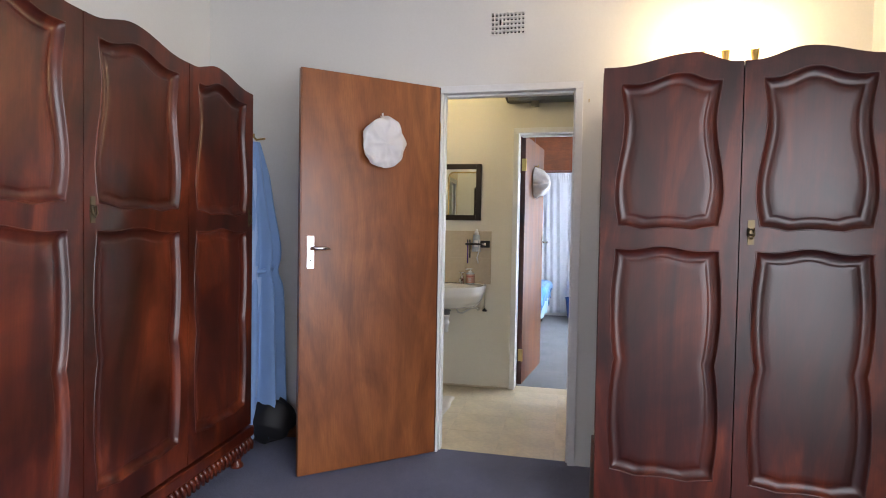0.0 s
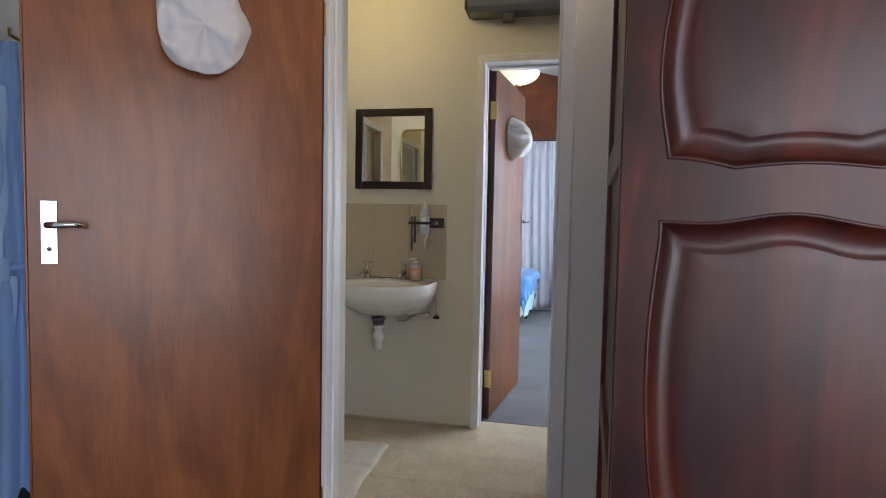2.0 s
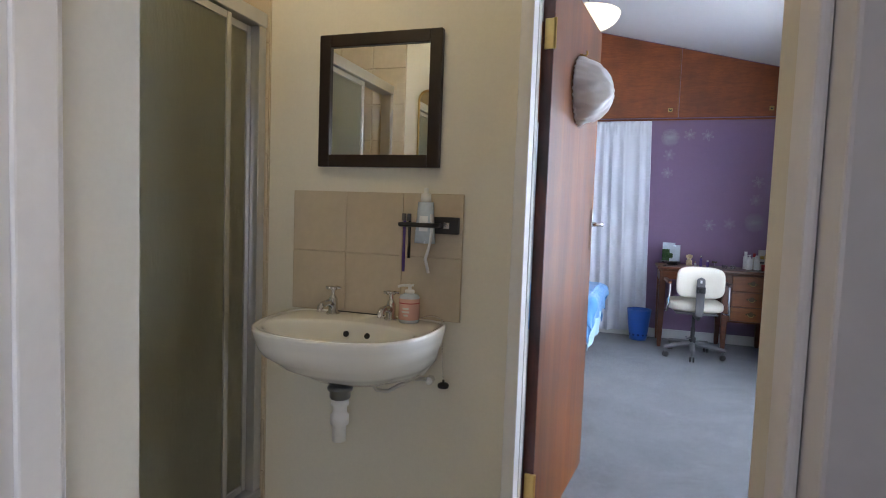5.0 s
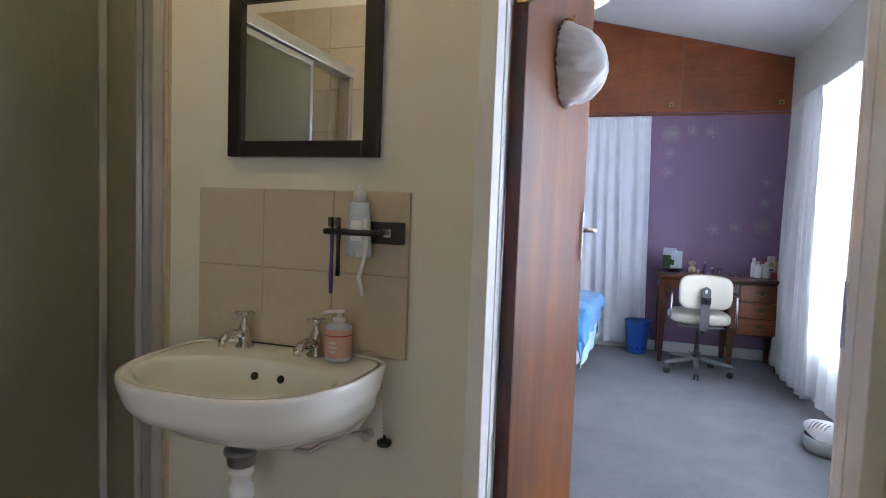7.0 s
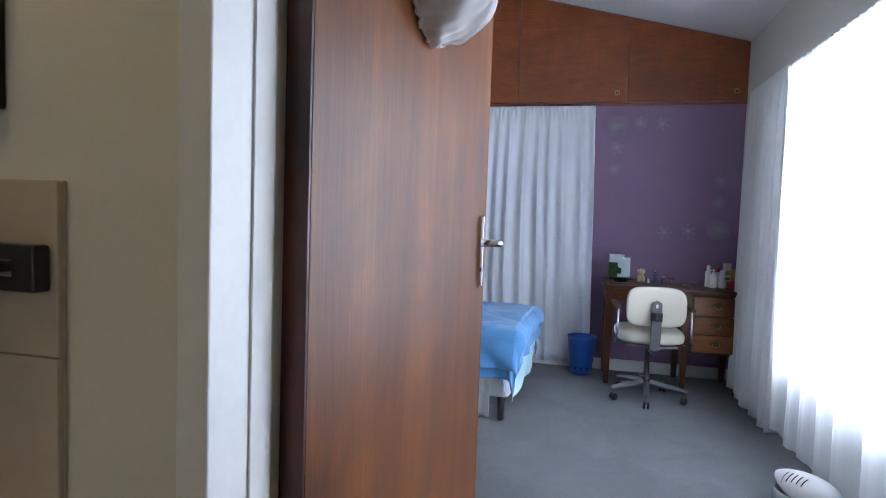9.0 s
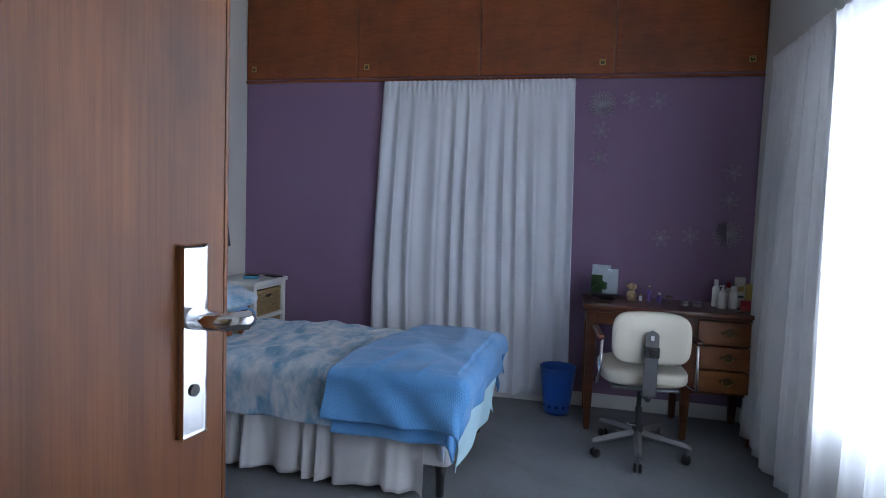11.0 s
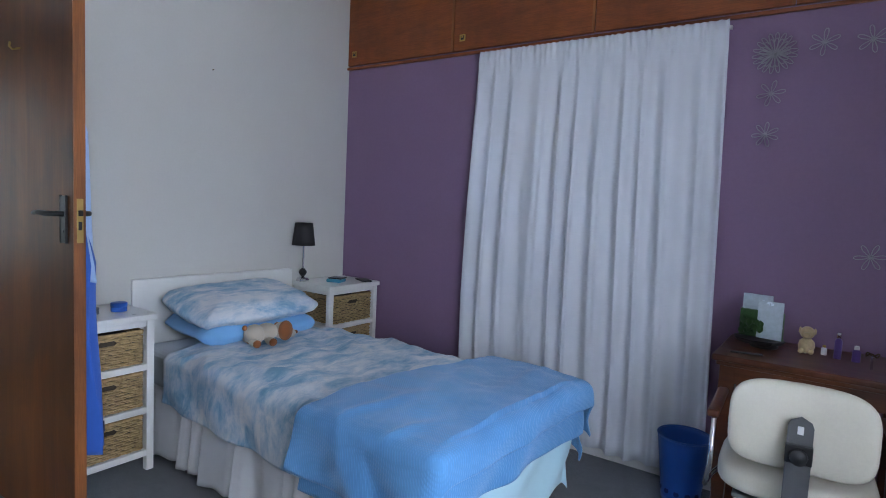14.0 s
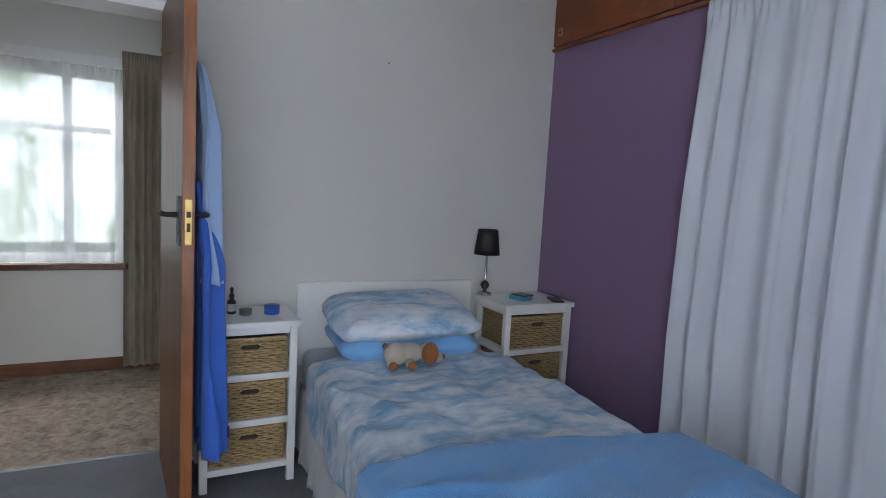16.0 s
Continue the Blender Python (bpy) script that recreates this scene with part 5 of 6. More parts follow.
curtain("net_curtain", "patterned white net curtain over the passage window", (-3.70, 4.95), (-3.70, 6.60), 0.75, 2.02, 14, 0.014, M_sheerC, (1, 0), 5.5, 0.04, thick=0)
curtain("curtain", "long taupe patterned curtain beside the passage window", (-3.685, 6.565), (-3.685, 6.96), 0.03, 2.135, 7, 0.028, M_taupe, (1, 0), 9.2, 0.08)


# ---- bed ----
BX0, BX1, BY0, BY1, BT = -2.11, -0.15, 7.43, 8.36, 0.545
BED_TURN = pose(-2.11, 7.895, 0, 0, 0, -3.0) @ pose(2.11, -7.895, 0)     # the bed stands a little askew


def bed():
    ob = thing("bed", "white single bed with a plain headboard and valance", "bed", BED_TURN @ pose(BX0, (BY0 + BY1) / 2, 0))
    w, L = (BY1 - BY0) / 2, BX1 - BX0
    part("headboard", box(-0.035, -0.005, -w - 0.03, w + 0.02, 0.42, 0.851, None, 0.006), M_furnwhite, ob)
    part("headboard_leg", box(-0.034, -0.006, -w + 0.06, -w + 0.12, 0.0, 0.419, None, 0.003), M_furnwhite, ob)
    part("headboard_leg", box(-0.034, -0.006, w - 0.12, w - 0.06, 0.0, 0.419, None, 0.003), M_furnwhite, ob)
    part("base", box(0.0, L, -w + 0.01, w - 0.01, 0.15, 0.33, None, 0.04, 4), M_valance, ob)
    part("mattress", box(0.005, L - 0.005, -w, w, 0.331, 0.52, None, 0.045, 4), M_sheetpale, ob, "pale grey mattress")
    for fx in (0.12, L - 0.06):
        for fy in (-w + 0.06, w - 0.06):
            part("leg", lathe([(0.014, 0), (0.02, 0.01), (0.022, 0.10), (0.026, 0.149)], 12, (fx, fy, 0)), M_black, ob, "", True)
    for sgn in (-1, 1):
        def sk(u, v, s=sgn):
            ph = u * 10 + 1.5 * nz(u * 7, s)
            g = 0.2 + 0.8 * v
            return Vector((0.04 + u * (L - 0.16), s * (w + 0.002 + 0.012 * g + 0.030 * g * (1 + 0.7 * nz(u * 11, 6)) * (math.sin(2 * math.pi * ph) + 0.4 * math.sin(4 * math.pi * ph + 1))), 0.345 - 0.315 * v + 0.022 * nz(u * 15, 3) * v))
        thicken(part("valance", grid(sk, 300, 14), M_valance, ob, "white gathered valance", True), 0.002)


bed()


def drape(name, label, material, x0, x1, y0, y1, over_x, over_y, top, seed, ripple, wrinkle, start_skew=0.0, thick=0.02, lift=0.0, nx=110, ny=110, calm=9.0, folds=()):
    """Cloth laid over the bed: flat on top, rounded over the edges, hanging in soft folds."""
    r = 0.055

    def f(u, v):
        s = (y0 - over_y) + (y1 - y0 + 2 * over_y) * v
        a = x0 + start_skew * (v - 0.5) + (x1 + over_x - x0 - start_skew * (v - 0.5)) * u
        dx = max(0.0, a - (x1 - r))
        dy = max(0.0, (y0 + r) - s, s - (y1 - r))
        sy = -1 if s < (y0 + y1) / 2 else 1
        d = math.hypot(dx, dy)
        ca, cs = min(a, x1 - r), min(max(s, y0 + r), y1 - r)
        ang = min(d / r, math.pi / 2)
        outw, down = r * math.sin(ang), r * (1 - math.cos(ang)) + max(0.0, d - r * math.pi / 2)
        hang = min(1.0, max(0.0, d - 0.06) / 0.18)
        t = a * 1.0 + s * 0.9
        outw += hang * ripple * (math.sin(t * 17 + 3 * nz(t * 2, seed)) + 0.8 * nz(a * 4, s * 4, seed) + 0.9)
        ux, uy = (dx / d, dy / d * sy) if d > 1e-6 else (0, 0)
        flatk = 1 - hang
        w1 = wrinkle * (nz(a * 2.6 + s * 1.6, s * 5.2, seed) + 0.5 * nz(a * 7, s * 9, seed + 2)) + wrinkle * 0.7 * abs(nz(a * 5 + s * 4, s * 2.5 - a, seed + 6))
        w1 += wrinkle * 0.55 * (0.5 - abs(nz(a * 3.2 - s * 2.2, s * 6.5 + a * 2, seed + 11))) + wrinkle * 0.3 * nz(a * 15, s * 17, seed + 3)
        w1 *= 1 if a < calm else max(0.25, 1 - (a - calm) / 0.12)
        for fa, fs, ta, ts, fh, fw in folds:
            k = max(0.0, min(1.0, ((a - fa) * (ta - fa) + (s - fs) * (ts - fs)) / ((ta - fa) ** 2 + (ts - fs) ** 2)))
            g = math.hypot(a - fa - k * (ta - fa), s - fs - k * (ts - fs)) / (fw * (0.6 + 0.8 * k))
            w1 += fh * math.exp(-g * g) * (0.35 + 0.65 * math.sin(math.pi * min(1, k * 0.9 + 0.1)))
        crown = 0.02 * (1 - ((s - (y0 + y1) / 2) / ((y1 - y0) / 2)) ** 2) if d < 1e-6 else 0
        edge = 0.012 * nz(a * 3, s * 3, seed + 8) * hang
        return Vector((ca + ux * outw, cs + uy * outw, max(0.03, top + lift + crown - down + w1 * (0.35 + 0.65 * flatk) + edge)))
    ob = single(name, grid(f, nx, ny), material, label, "bedding", BED_TURN, smooth=True)
    thicken(ob, thick, -1)
    return ob


drape("duvet", "blue and white cloud-print duvet spread on the bed", M_cloud, BX0 + 0.36, BX1 - 0.01, BY0 - 0.03, BY1 + 0.03, 0.20, 0.225, BT, 2.2, 0.010, 0.024, 0.08, 0.024, 0, 170, 150, BX0 + 1.40,
      ((-1.70, 7.40, -1.25, 7.75, 0.012, 0.026), (-1.45, 7.36, -1.05, 7.62, 0.013, 0.024), (-1.50, 8.25, -0.95, 7.95, 0.010, 0.03), (-1.20, 8.35, -0.75, 8.05, 0.009, 0.03), (-1.15, 7.34, -0.80, 7.55, 0.012, 0.026)))
blanket = drape("blanket", "blue waffle-knit blanket folded over the foot of the bed", M_knit, BX0 + 1.46, BX1 + 0.08, BY0 - 0.088, BY1 + 0.088, 0.075, 0.21, BT + 0.044, 8.4, 0.015, 0.012, 0.16, 0.013, 0, 130, 150, 9.0,
                ((-0.58, 8.30, -0.30, 7.50, 0.011, 0.05), (-0.30, 8.40, -0.20, 7.70, 0.010, 0.04), (-0.52, 7.38, -0.42, 7.70, 0.012, 0.03), (-0.30, 7.34, -0.22, 7.58, 0.010, 0.025)))
under = drape("folded_layer", "smooth lower layer of the folded blanket", M_knit, BX0 + 1.50, BX1 + 0.045, BY0 - 0.062, BY1 + 0.062, 0.17, 0.25, BT + 0.016, 8.4, 0.012, 0.004, 0.16, 0.010)
under.parent, under.matrix_basis = blanket, Matrix.Identity(4)
del under["category"]
drape("sheet", "pale aqua sheet hanging out below the blanket", M_aqua, BX1 - 0.12, BX1 + 0.012, BY0 + 0.02, BY1 + 0.0, 0.36, 0.10, BT - 0.01, 4.7, 0.012, 0.004, 0.0, 0.004, 0, 40, 90)


def pillow(name, label, material, m, lx, ly, lz, seed):
    def f(u, v):
        a, b = 2 * math.pi * u, math.pi * (v - 0.5)
        ce, se = math.cos(a), math.sin(a)
        sq = lambda q, e: abs(q) ** e * (1 if q > 0 else -1)
        k = math.cos(b)
        x, y = sq(ce, 0.34) * sq(k, 0.42), sq(se, 0.34) * sq(k, 0.42)
        rad = max(abs(x), abs(y))
        z = sq(math.sin(b), 0.8) * (1 - 0.6 * rad ** 6)
        w = 1 + 0.05 * nz(x * 2, y * 2, seed)
        return Vector((lx * x * w, ly * y * w, lz * z + 0.012 * nz(x * 3, y * 3, seed + z) + 0.006 * nz(x * 8, y * 8, seed)))
    return single(name, grid(f, 96, 40, None, True), material, label, "pillow", m, "", "", True)


pillow("pillow", "plain blue pillow on the bed", M_pillow, pose(-1.85, 7.85, 0.622, 0, 3, -3), 0.24, 0.345, 0.070, 1.0)
pillow("pillow", "cloud-print pillow stacked on the blue one", M_cloud, pose(-1.855, 7.845, 0.728, 1, 8, -5), 0.25, 0.362, 0.078, 6.0)


def plush_dog():
    bm = bmesh.new()
    ball((0.0, -0.045, 0.050), 0.052, bm, 3, (1.0, 1.0, 0.95))
    ball((0.0, 0.02, 0.055), 0.048, bm, 3, (1.0, 1.3, 0.9))
    ball((0.015, 0.10, 0.055), 0.046, bm, 3, (1.0, 1.0, 0.95))
    ball((0.035, 0.135, 0.040), 0.028, bm, 2, (1.0, 1.1, 0.85))
    ball((0.045, 0.162, 0.044), 0.010, bm, 2, mi=1)
    ball((0.050, 0.098, 0.060), 0.047, bm, 3, (0.62, 0.82, 1.1), mi=1)
    ball((-0.025, 0.095, 0.055), 0.036, bm, 2, (0.5, 0.8, 1.0), mi=1)
    for p in ((0.045, -0.070, 0.020), (0.055, 0.010, 0.020), (-0.04, -0.06, 0.02)):
        ball(p, 0.024, bm, 2, (1.6, 0.9, 0.85))
        ball((p[0] + 0.034, p[1] - 0.003, p[2]), 0.021, bm, 2, (0.75, 1.0, 0.95), mi=1)
    ball((-0.01, -0.092, 0.085), 0.012, bm, 2, (1, 1, 1.15), mi=1)
    ball((0.055, 0.118, 0.066), 0.0045, bm, 1, mi=1)
    single("plush_dog", bm, [M_plush, M_plushbrown], "beige and brown plush dog lying on the duvet", "soft toy", pose(-1.56, 7.755, 0.572, 0, 0, -8), smooth=True)


plush_dog()


# ---- bedside cabinets with baskets ----
def basket(m, label, W, D, H, seed):
    ob = thing("basket", label, "basket", m, "seagrass baskets in the bedside cabinets")
    bm = bmesh.new()
    x0, x1, y0, y1 = 0.0, D, -W / 2, W / 2
    per = [(x1, y0), (x1, y1), (x0, y1), (x0, y0)]
    lens = [W, D, W, D]
    tot = sum(lens)
    nrow = 15
    for k in range(nrow):
        z = 0.006 + k * (H - 0.012) / (nrow - 1)
        pts, n = [], 96
        for i in range(n):
            s = i / n * tot
            q, j = s, 0
            while q > lens[j]:
                q -= lens[j]
                j += 1
            a, b = Vector((*per[j], 0)), Vector((*per[(j + 1) % 4], 0))
            p = a.lerp(b, q / lens[j])
            o = Vector(((1, 0, 0), (0, 1, 0), (-1, 0, 0), (0, -1, 0))[j])
            wv = 0.0035 * (1 if k % 2 else -1) * math.sin(2 * math.pi * s / 0.052)
            p = p + o * (wv + 0.0015 * nz(s * 30, k, seed)) + Vector((0, 0, z + 0.003 * nz(s * 14, k * 2.0, seed + 5)))
            # hand hole in the front
            if k in (nrow - 4, nrow - 5) and j == 0 and abs(q - W / 2) < 0.04:
                p.z += (0.011 if k == nrow - 4 else -0.011)
            pts.append(p)
        tube(pts, 0.0052 if k < nrow - 1 else 0.008, 6, True, bm)
    part("weave", bm, M_wicker, ob, "", True)
    # dark block inside the weave, added as the basket's inner shade
    part("shade_core", box(x0 + 0.008, x1 - 0.009, y0 + 0.008, y1 - 0.008, 0.003, H - 0.03), M_basketshade, ob)
    return ob


def cabinet(y0, y1, H, label, nbask):
    X0, X1 = -2.135, -1.80
    ob = thing("bedside_cabinet", label, "bedside cabinet", pose(X0, (y0 + y1) / 2, 0), "white bedside cabinets")
    w, D = (y1 - y0) / 2, X1 - X0
    part("top", box(-0.005, D + 0.012, -w - 0.012, w + 0.012, H - 0.028, H, None, 0.004), M_furnwhite, ob)
    for px in (0.0, D - 0.034):
        for py in (-w, w - 0.034):
            part("leg", box(px, px + 0.034, py, py + 0.034, 0.0, H - 0.0285, None, 0.003), M_furnwhite, ob)
    zs = [0.10, 0.305, 0.51]
    for z in zs:
        part("shelf", box(0.004, D - 0.002, -w + 0.004, w - 0.004, z - 0.03, z, None, 0.003), M_furnwhite, ob)
    part("top_rail", box(D - 0.03, D - 0.004, -w + 0.0345, w - 0.0345, H - 0.058, H - 0.0287, None, 0.002), M_furnwhite, ob)
    part("side_rail", box(0.0345, D - 0.0345, -w + 0.004, -w + 0.024, H - 0.058, H - 0.0287, None, 0.002), M_furnwhite, ob)
    part("side_rail", box(0.0345, D - 0.0345, w - 0.024, w - 0.004, H - 0.058, H - 0.0287, None, 0.002), M_furnwhite, ob)
    part("back_panel", box(0.0, 0.003, -w + 0.0345, w - 0.0345, 0.071, H - 0.029), M_furnwhite, ob)
    for i, z in enumerate(zs):
        basket(pose(X0 + 0.025, (y0 + y1) / 2, z + 0.001), "woven seagrass basket on the cabinet shelf", 2 * w - 0.09, D - 0.045, 0.165 if i < 2 else H - 0.058 - 0.51 - 0.016, i * 3.7 + y0)
    return ob


cabinet(6.935, 7.335, 0.742, "white lacquered bedside cabinet with three seagrass baskets", 3)
cabinet(8.435, 8.872, 0.762, "white lacquered bedside cabinet in the corner with baskets", 3)


def table_lamp():
    ob = thing("table_lamp", "small table lamp with a black shade and chrome stem", "table lamp", pose(-2.098, 8.472, 0.7625))
    part("base", lathe([(0.0, 0), (0.042, 0), (0.042, 0.012), (0.032, 0.022), (0.012, 0.026), (0.012, 0.032), (0, 0.032)], 24), M_chrome, ob, "", True)
    part("ornament", lathe([(0.0, 0.03), (0.014, 0.034), (0.024, 0.048), (0.026, 0.058), (0.022, 0.07), (0.012, 0.08), (0, 0.082)], 20), M_black, ob, "black ball", True)
    part("stem", lathe([(0.008, 0.08), (0.006, 0.09), (0.0075, 0.15), (0.006, 0.235), (0.01, 0.24), (0.01, 0.26)], 12), M_chrome, ob, "", True)
    s = part("shade", grid(lambda u, v: Vector(((0.074 - 0.018 * v) * math.cos(2 * math.pi * u), (0.074 - 0.018 * v) * math.sin(2 * math.pi * u), 0.235 + 0.145 * v)), 40, 4, None, True), M_shade, ob, "black fabric shade", True)
    thicken(s, 0.002)


table_lamp()
bl = thing("box", "turquoise plastic box on the bedside cabinet", "box", pose(-1.93, 8.61, 0.763, 0, 0, 20))
part("box_body", box(-0.05, 0.05, -0.045, 0.045, 0, 0.022, None, 0.006), M_cyan, bl)
part("lid", box(-0.04, 0.055, -0.04, 0.048, 0.0225, 0.031, None, 0.004), M_blackwood, bl)
ph = thing("phone", "dark mobile phone lying on the cabinet", "phone", pose(-1.86, 8.80, 0.763, 0, 0, 65))
part("phone_body", box(-0.035, 0.035, -0.07, 0.07, 0, 0.009, None, 0.003), M_black, ph)
part("screen", box(-0.031, 0.031, -0.062, 0.062, 0.0092, 0.0098), M_blackwood, ph)


def jar(name, label, m, r, h, mat_body, mat_lid):
    ob = thing(name, label, "tin", m)
    part("tin_body", lathe([(0.0, 0), (r * 0.96, 0), (r, 0.003), (r, h * 0.6), (0, h * 0.6)], 24), mat_body, ob, "", True)
    part("lid", lathe([(r * 1.03, h * 0.55), (r * 1.03, h * 0.95), (r * 0.98, h), (0, h)], 24), mat_lid, ob, "", True)


jar("tin", "round blue tin on the bedside cabinet", pose(-1.945, 7.245, 0.743), 0.034, 0.04, M_blueplastic, M_blueplastic)
jar("tin", "small round grey tin on the bedside cabinet", pose(-1.945, 7.13, 0.743), 0.027, 0.028, M_steel, M_steel)
db = thing("dropper_bottle", "small dark dropper bottle with a white label", "bottle", pose(-1.985, 7.075, 0.743))
part("bottle_body", lathe([(0, 0), (0.018, 0), (0.019, 0.004), (0.019, 0.055), (0.008, 0.066), (0.008, 0.074), (0, 0.074)], 18), M_blackwood, db, "", True)
part("label_band", lathe([(0.0195, 0.012), (0.0195, 0.045)], 18), M_card, db)
part("dropper", lathe([(0.01, 0.07), (0.011, 0.088), (0.006, 0.09), (0.0075, 0.115), (0.0, 0.122)], 14), M_black, db, "", True)
pf = thing("picture_stand", "small dark leaning picture stand on the cabinet", "picture stand", pose(-1.95, 6.975, 0.7435, 0, 0, 35))
part("stand_board", box(-0.005, 0.005, -0.035, 0.035, 0, 0.11, None, 0.002), M_blackwood, pf)
part("picture", box(0.0052, 0.006, -0.027, 0.027, 0.012, 0.098), M_card, pf)


# ---- towels behind the third door ----
def towel(label, material, m, W, L, seed, depth, band=None, name="towel"):
    ob = thing(name, label, "towel", m)

    def f(u, v):
        g = min(1, v / 0.3)
        ph = u * 3 + 0.6 * nz(u * 3, v * 1.2, seed)
        sp = 0.35 + 0.65 * g ** 0.7 + 0.15 * v
        return Vector(((u - 0.5) * W * sp + 0.015 * nz(v * 3, seed), 0.02 + depth * (0.3 + 0.5 * g + 0.2 * v) * (0.62 + 0.38 * math.sin(2 * math.pi * ph)), -L * v + 0.02 * nz(u * 5, seed) * v))
    c = part("cloth", grid(f, 60, 50), material, ob, "", True)
    thicken(c, 0.009)
    if band:
        bb = bmesh.new()
        for k in range(13):
            u0 = 0.05 + 0.07 * k
            a = [f(u0 + du, v) for v in (0.905, 0.95) for du in (0.0, 0.025)]
            for off in (0.009, -0.009):
                bb.faces.new([bb.verts.new(p + Vector((0, off, 0))) for p in (a[0], a[1], a[3], a[2])])
        part("stripe_band", bb, band, ob, "navy woven stripes")
    part("hook", tube([(0, 0, 0.01), (0, 0.03, 0.0), (0, 0.035, 0.015)], 0.004, 6), M_brass, ob)


towel("bright blue bath towel with navy stripes hung on the door", M_towel, d3.matrix_basis @ pose(0.53, 0.022, 1.32), 0.28, 1.06, 3.0, 0.13, M_navy)
towel("pale blue dressing gown hung behind the door", M_robelight, d3.matrix_basis @ pose(0.51, 0.028, 1.75), 0.24, 0.82, 7.0, 0.10, None, "dressing_gown")


# ---- desk, chair, bin ----
def desk():
    X, Y = 0.40, 8.42
    ob = thing("desk", "stained wooden desk with three brass-handled drawers", "desk", pose(X, Y, 0))
    W, D, H = 0.98, 0.455, 0.772
    top = box(-0.015, W + 0.01, -0.025, D, H - 0.026, H, None, 0.008, 3)
    part("desktop", top, M_desk, ob)
    part("under_moulding", box(0.0, W, -0.012, D - 0.01, H - 0.044, H - 0.0265, None, 0.006), M_desk, ob)
    part("frieze", box(0.02, 0.565, 0.012, 0.03, H - 0.115, H - 0.0445, None, 0.003), M_desk, ob)
    part("back_rail", box(0.02, W - 0.02, D - 0.03, D - 0.012, H - 0.14, H - 0.0445, None, 0.003), M_desk, ob)
    part("side_rail", box(0.012, 0.03, 0.065, D - 0.065, H - 0.14, H - 0.0445, None, 0.003), M_desk, ob)
    for lx, ly in ((0.04, 0.04), (0.04, D - 0.045), (0.59, 0.04), (0.59, D - 0.045), (W - 0.03, 0.04), (W - 0.03, D - 0.045)):
        lb = bmesh.new()
        prev = None
        for z, s in ((0.0, 0.016), (0.02, 0.019), (0.30, 0.026), (0.45, 0.029), (H - 0.045, 0.029)):
            ring = [lb.verts.new((lx + a * s, ly + b * s, z)) for a, b in ((-1, -1), (1, -1), (1, 1), (-1, 1))]
            if prev:
                for k in range(4):
                    lb.faces.new((prev[k], prev[(k + 1) % 4], ring[(k + 1) % 4], ring[k]))
            else:
                lb.faces.new(ring)
            prev = ring
        lb.faces.new(prev)
        soften(part("leg", lb, M_desk, ob), 0.004)
    ped = bmesh.new()
    box(0.612, 0.63, 0.012, D - 0.02, 0.29, H - 0.0445, ped, 0.002), box(W - 0.012, W + 0.004, 0.012, D - 0.02, 0.29, H - 0.0445, ped, 0.002)
    box(0.6305, W - 0.0125, D - 0.035, D - 0.02, 0.29, H - 0.0445, ped), box(0.6305, W - 0.0125, 0.02, D - 0.036, 0.29, 0.305, ped, 0.002)
    part("pedestal", ped, M_desk, ob)
    for k, (z0, z1) in enumerate(((0.31, 0.435), (0.442, 0.575), (0.582, 0.722))):
        bmf = box(0.634, W - 0.016, -0.004, 0.02, z0, z1, None, 0.006, 3)
        d = part("drawer", bmf, M_drawer, ob, "honey-brown drawer front")
        cx, cz = (0.634 + W - 0.016) / 2, (z0 + z1) / 2 + 0.005
        pl = bmesh.new()
        out = [(0.036 * math.cos(a) * (1 + 0.22 * math.cos(4 * a)), 0.021 * math.sin(a) * (1 + 0.25 * math.cos(4 * a + 1))) for a in [2 * math.pi * q / 32 for q in range(32)]]
        lo = [pl.verts.new((cx + x, -0.0045, cz + z)) for x, z in out]
        hi = [pl.verts.new((cx + x * 0.92, -0.0075, cz + z * 0.9)) for x, z in out]
        for q in range(32):
            pl.faces.new((lo[q], lo[(q + 1) % 32], hi[(q + 1) % 32], hi[q]))
        pl.faces.new(hi), pl.faces.new(lo)
        h = part("handle_plate", pl, M_darkbrass, d, "fretted aged brass plate")
        part("handle_bail", tube([(cx - 0.024, -0.008, cz + 0.004), (cx - 0.026, -0.016, cz - 0.004), (cx - 0.012, -0.02, cz - 0.018), (cx, -0.021, cz - 0.02), (cx + 0.012, -0.02, cz - 0.018), (cx + 0.026, -0.016, cz - 0.004), (cx + 0.024, -0.008, cz + 0.004)], 0.0028, 6), M_brass, h, "", True)


desk()


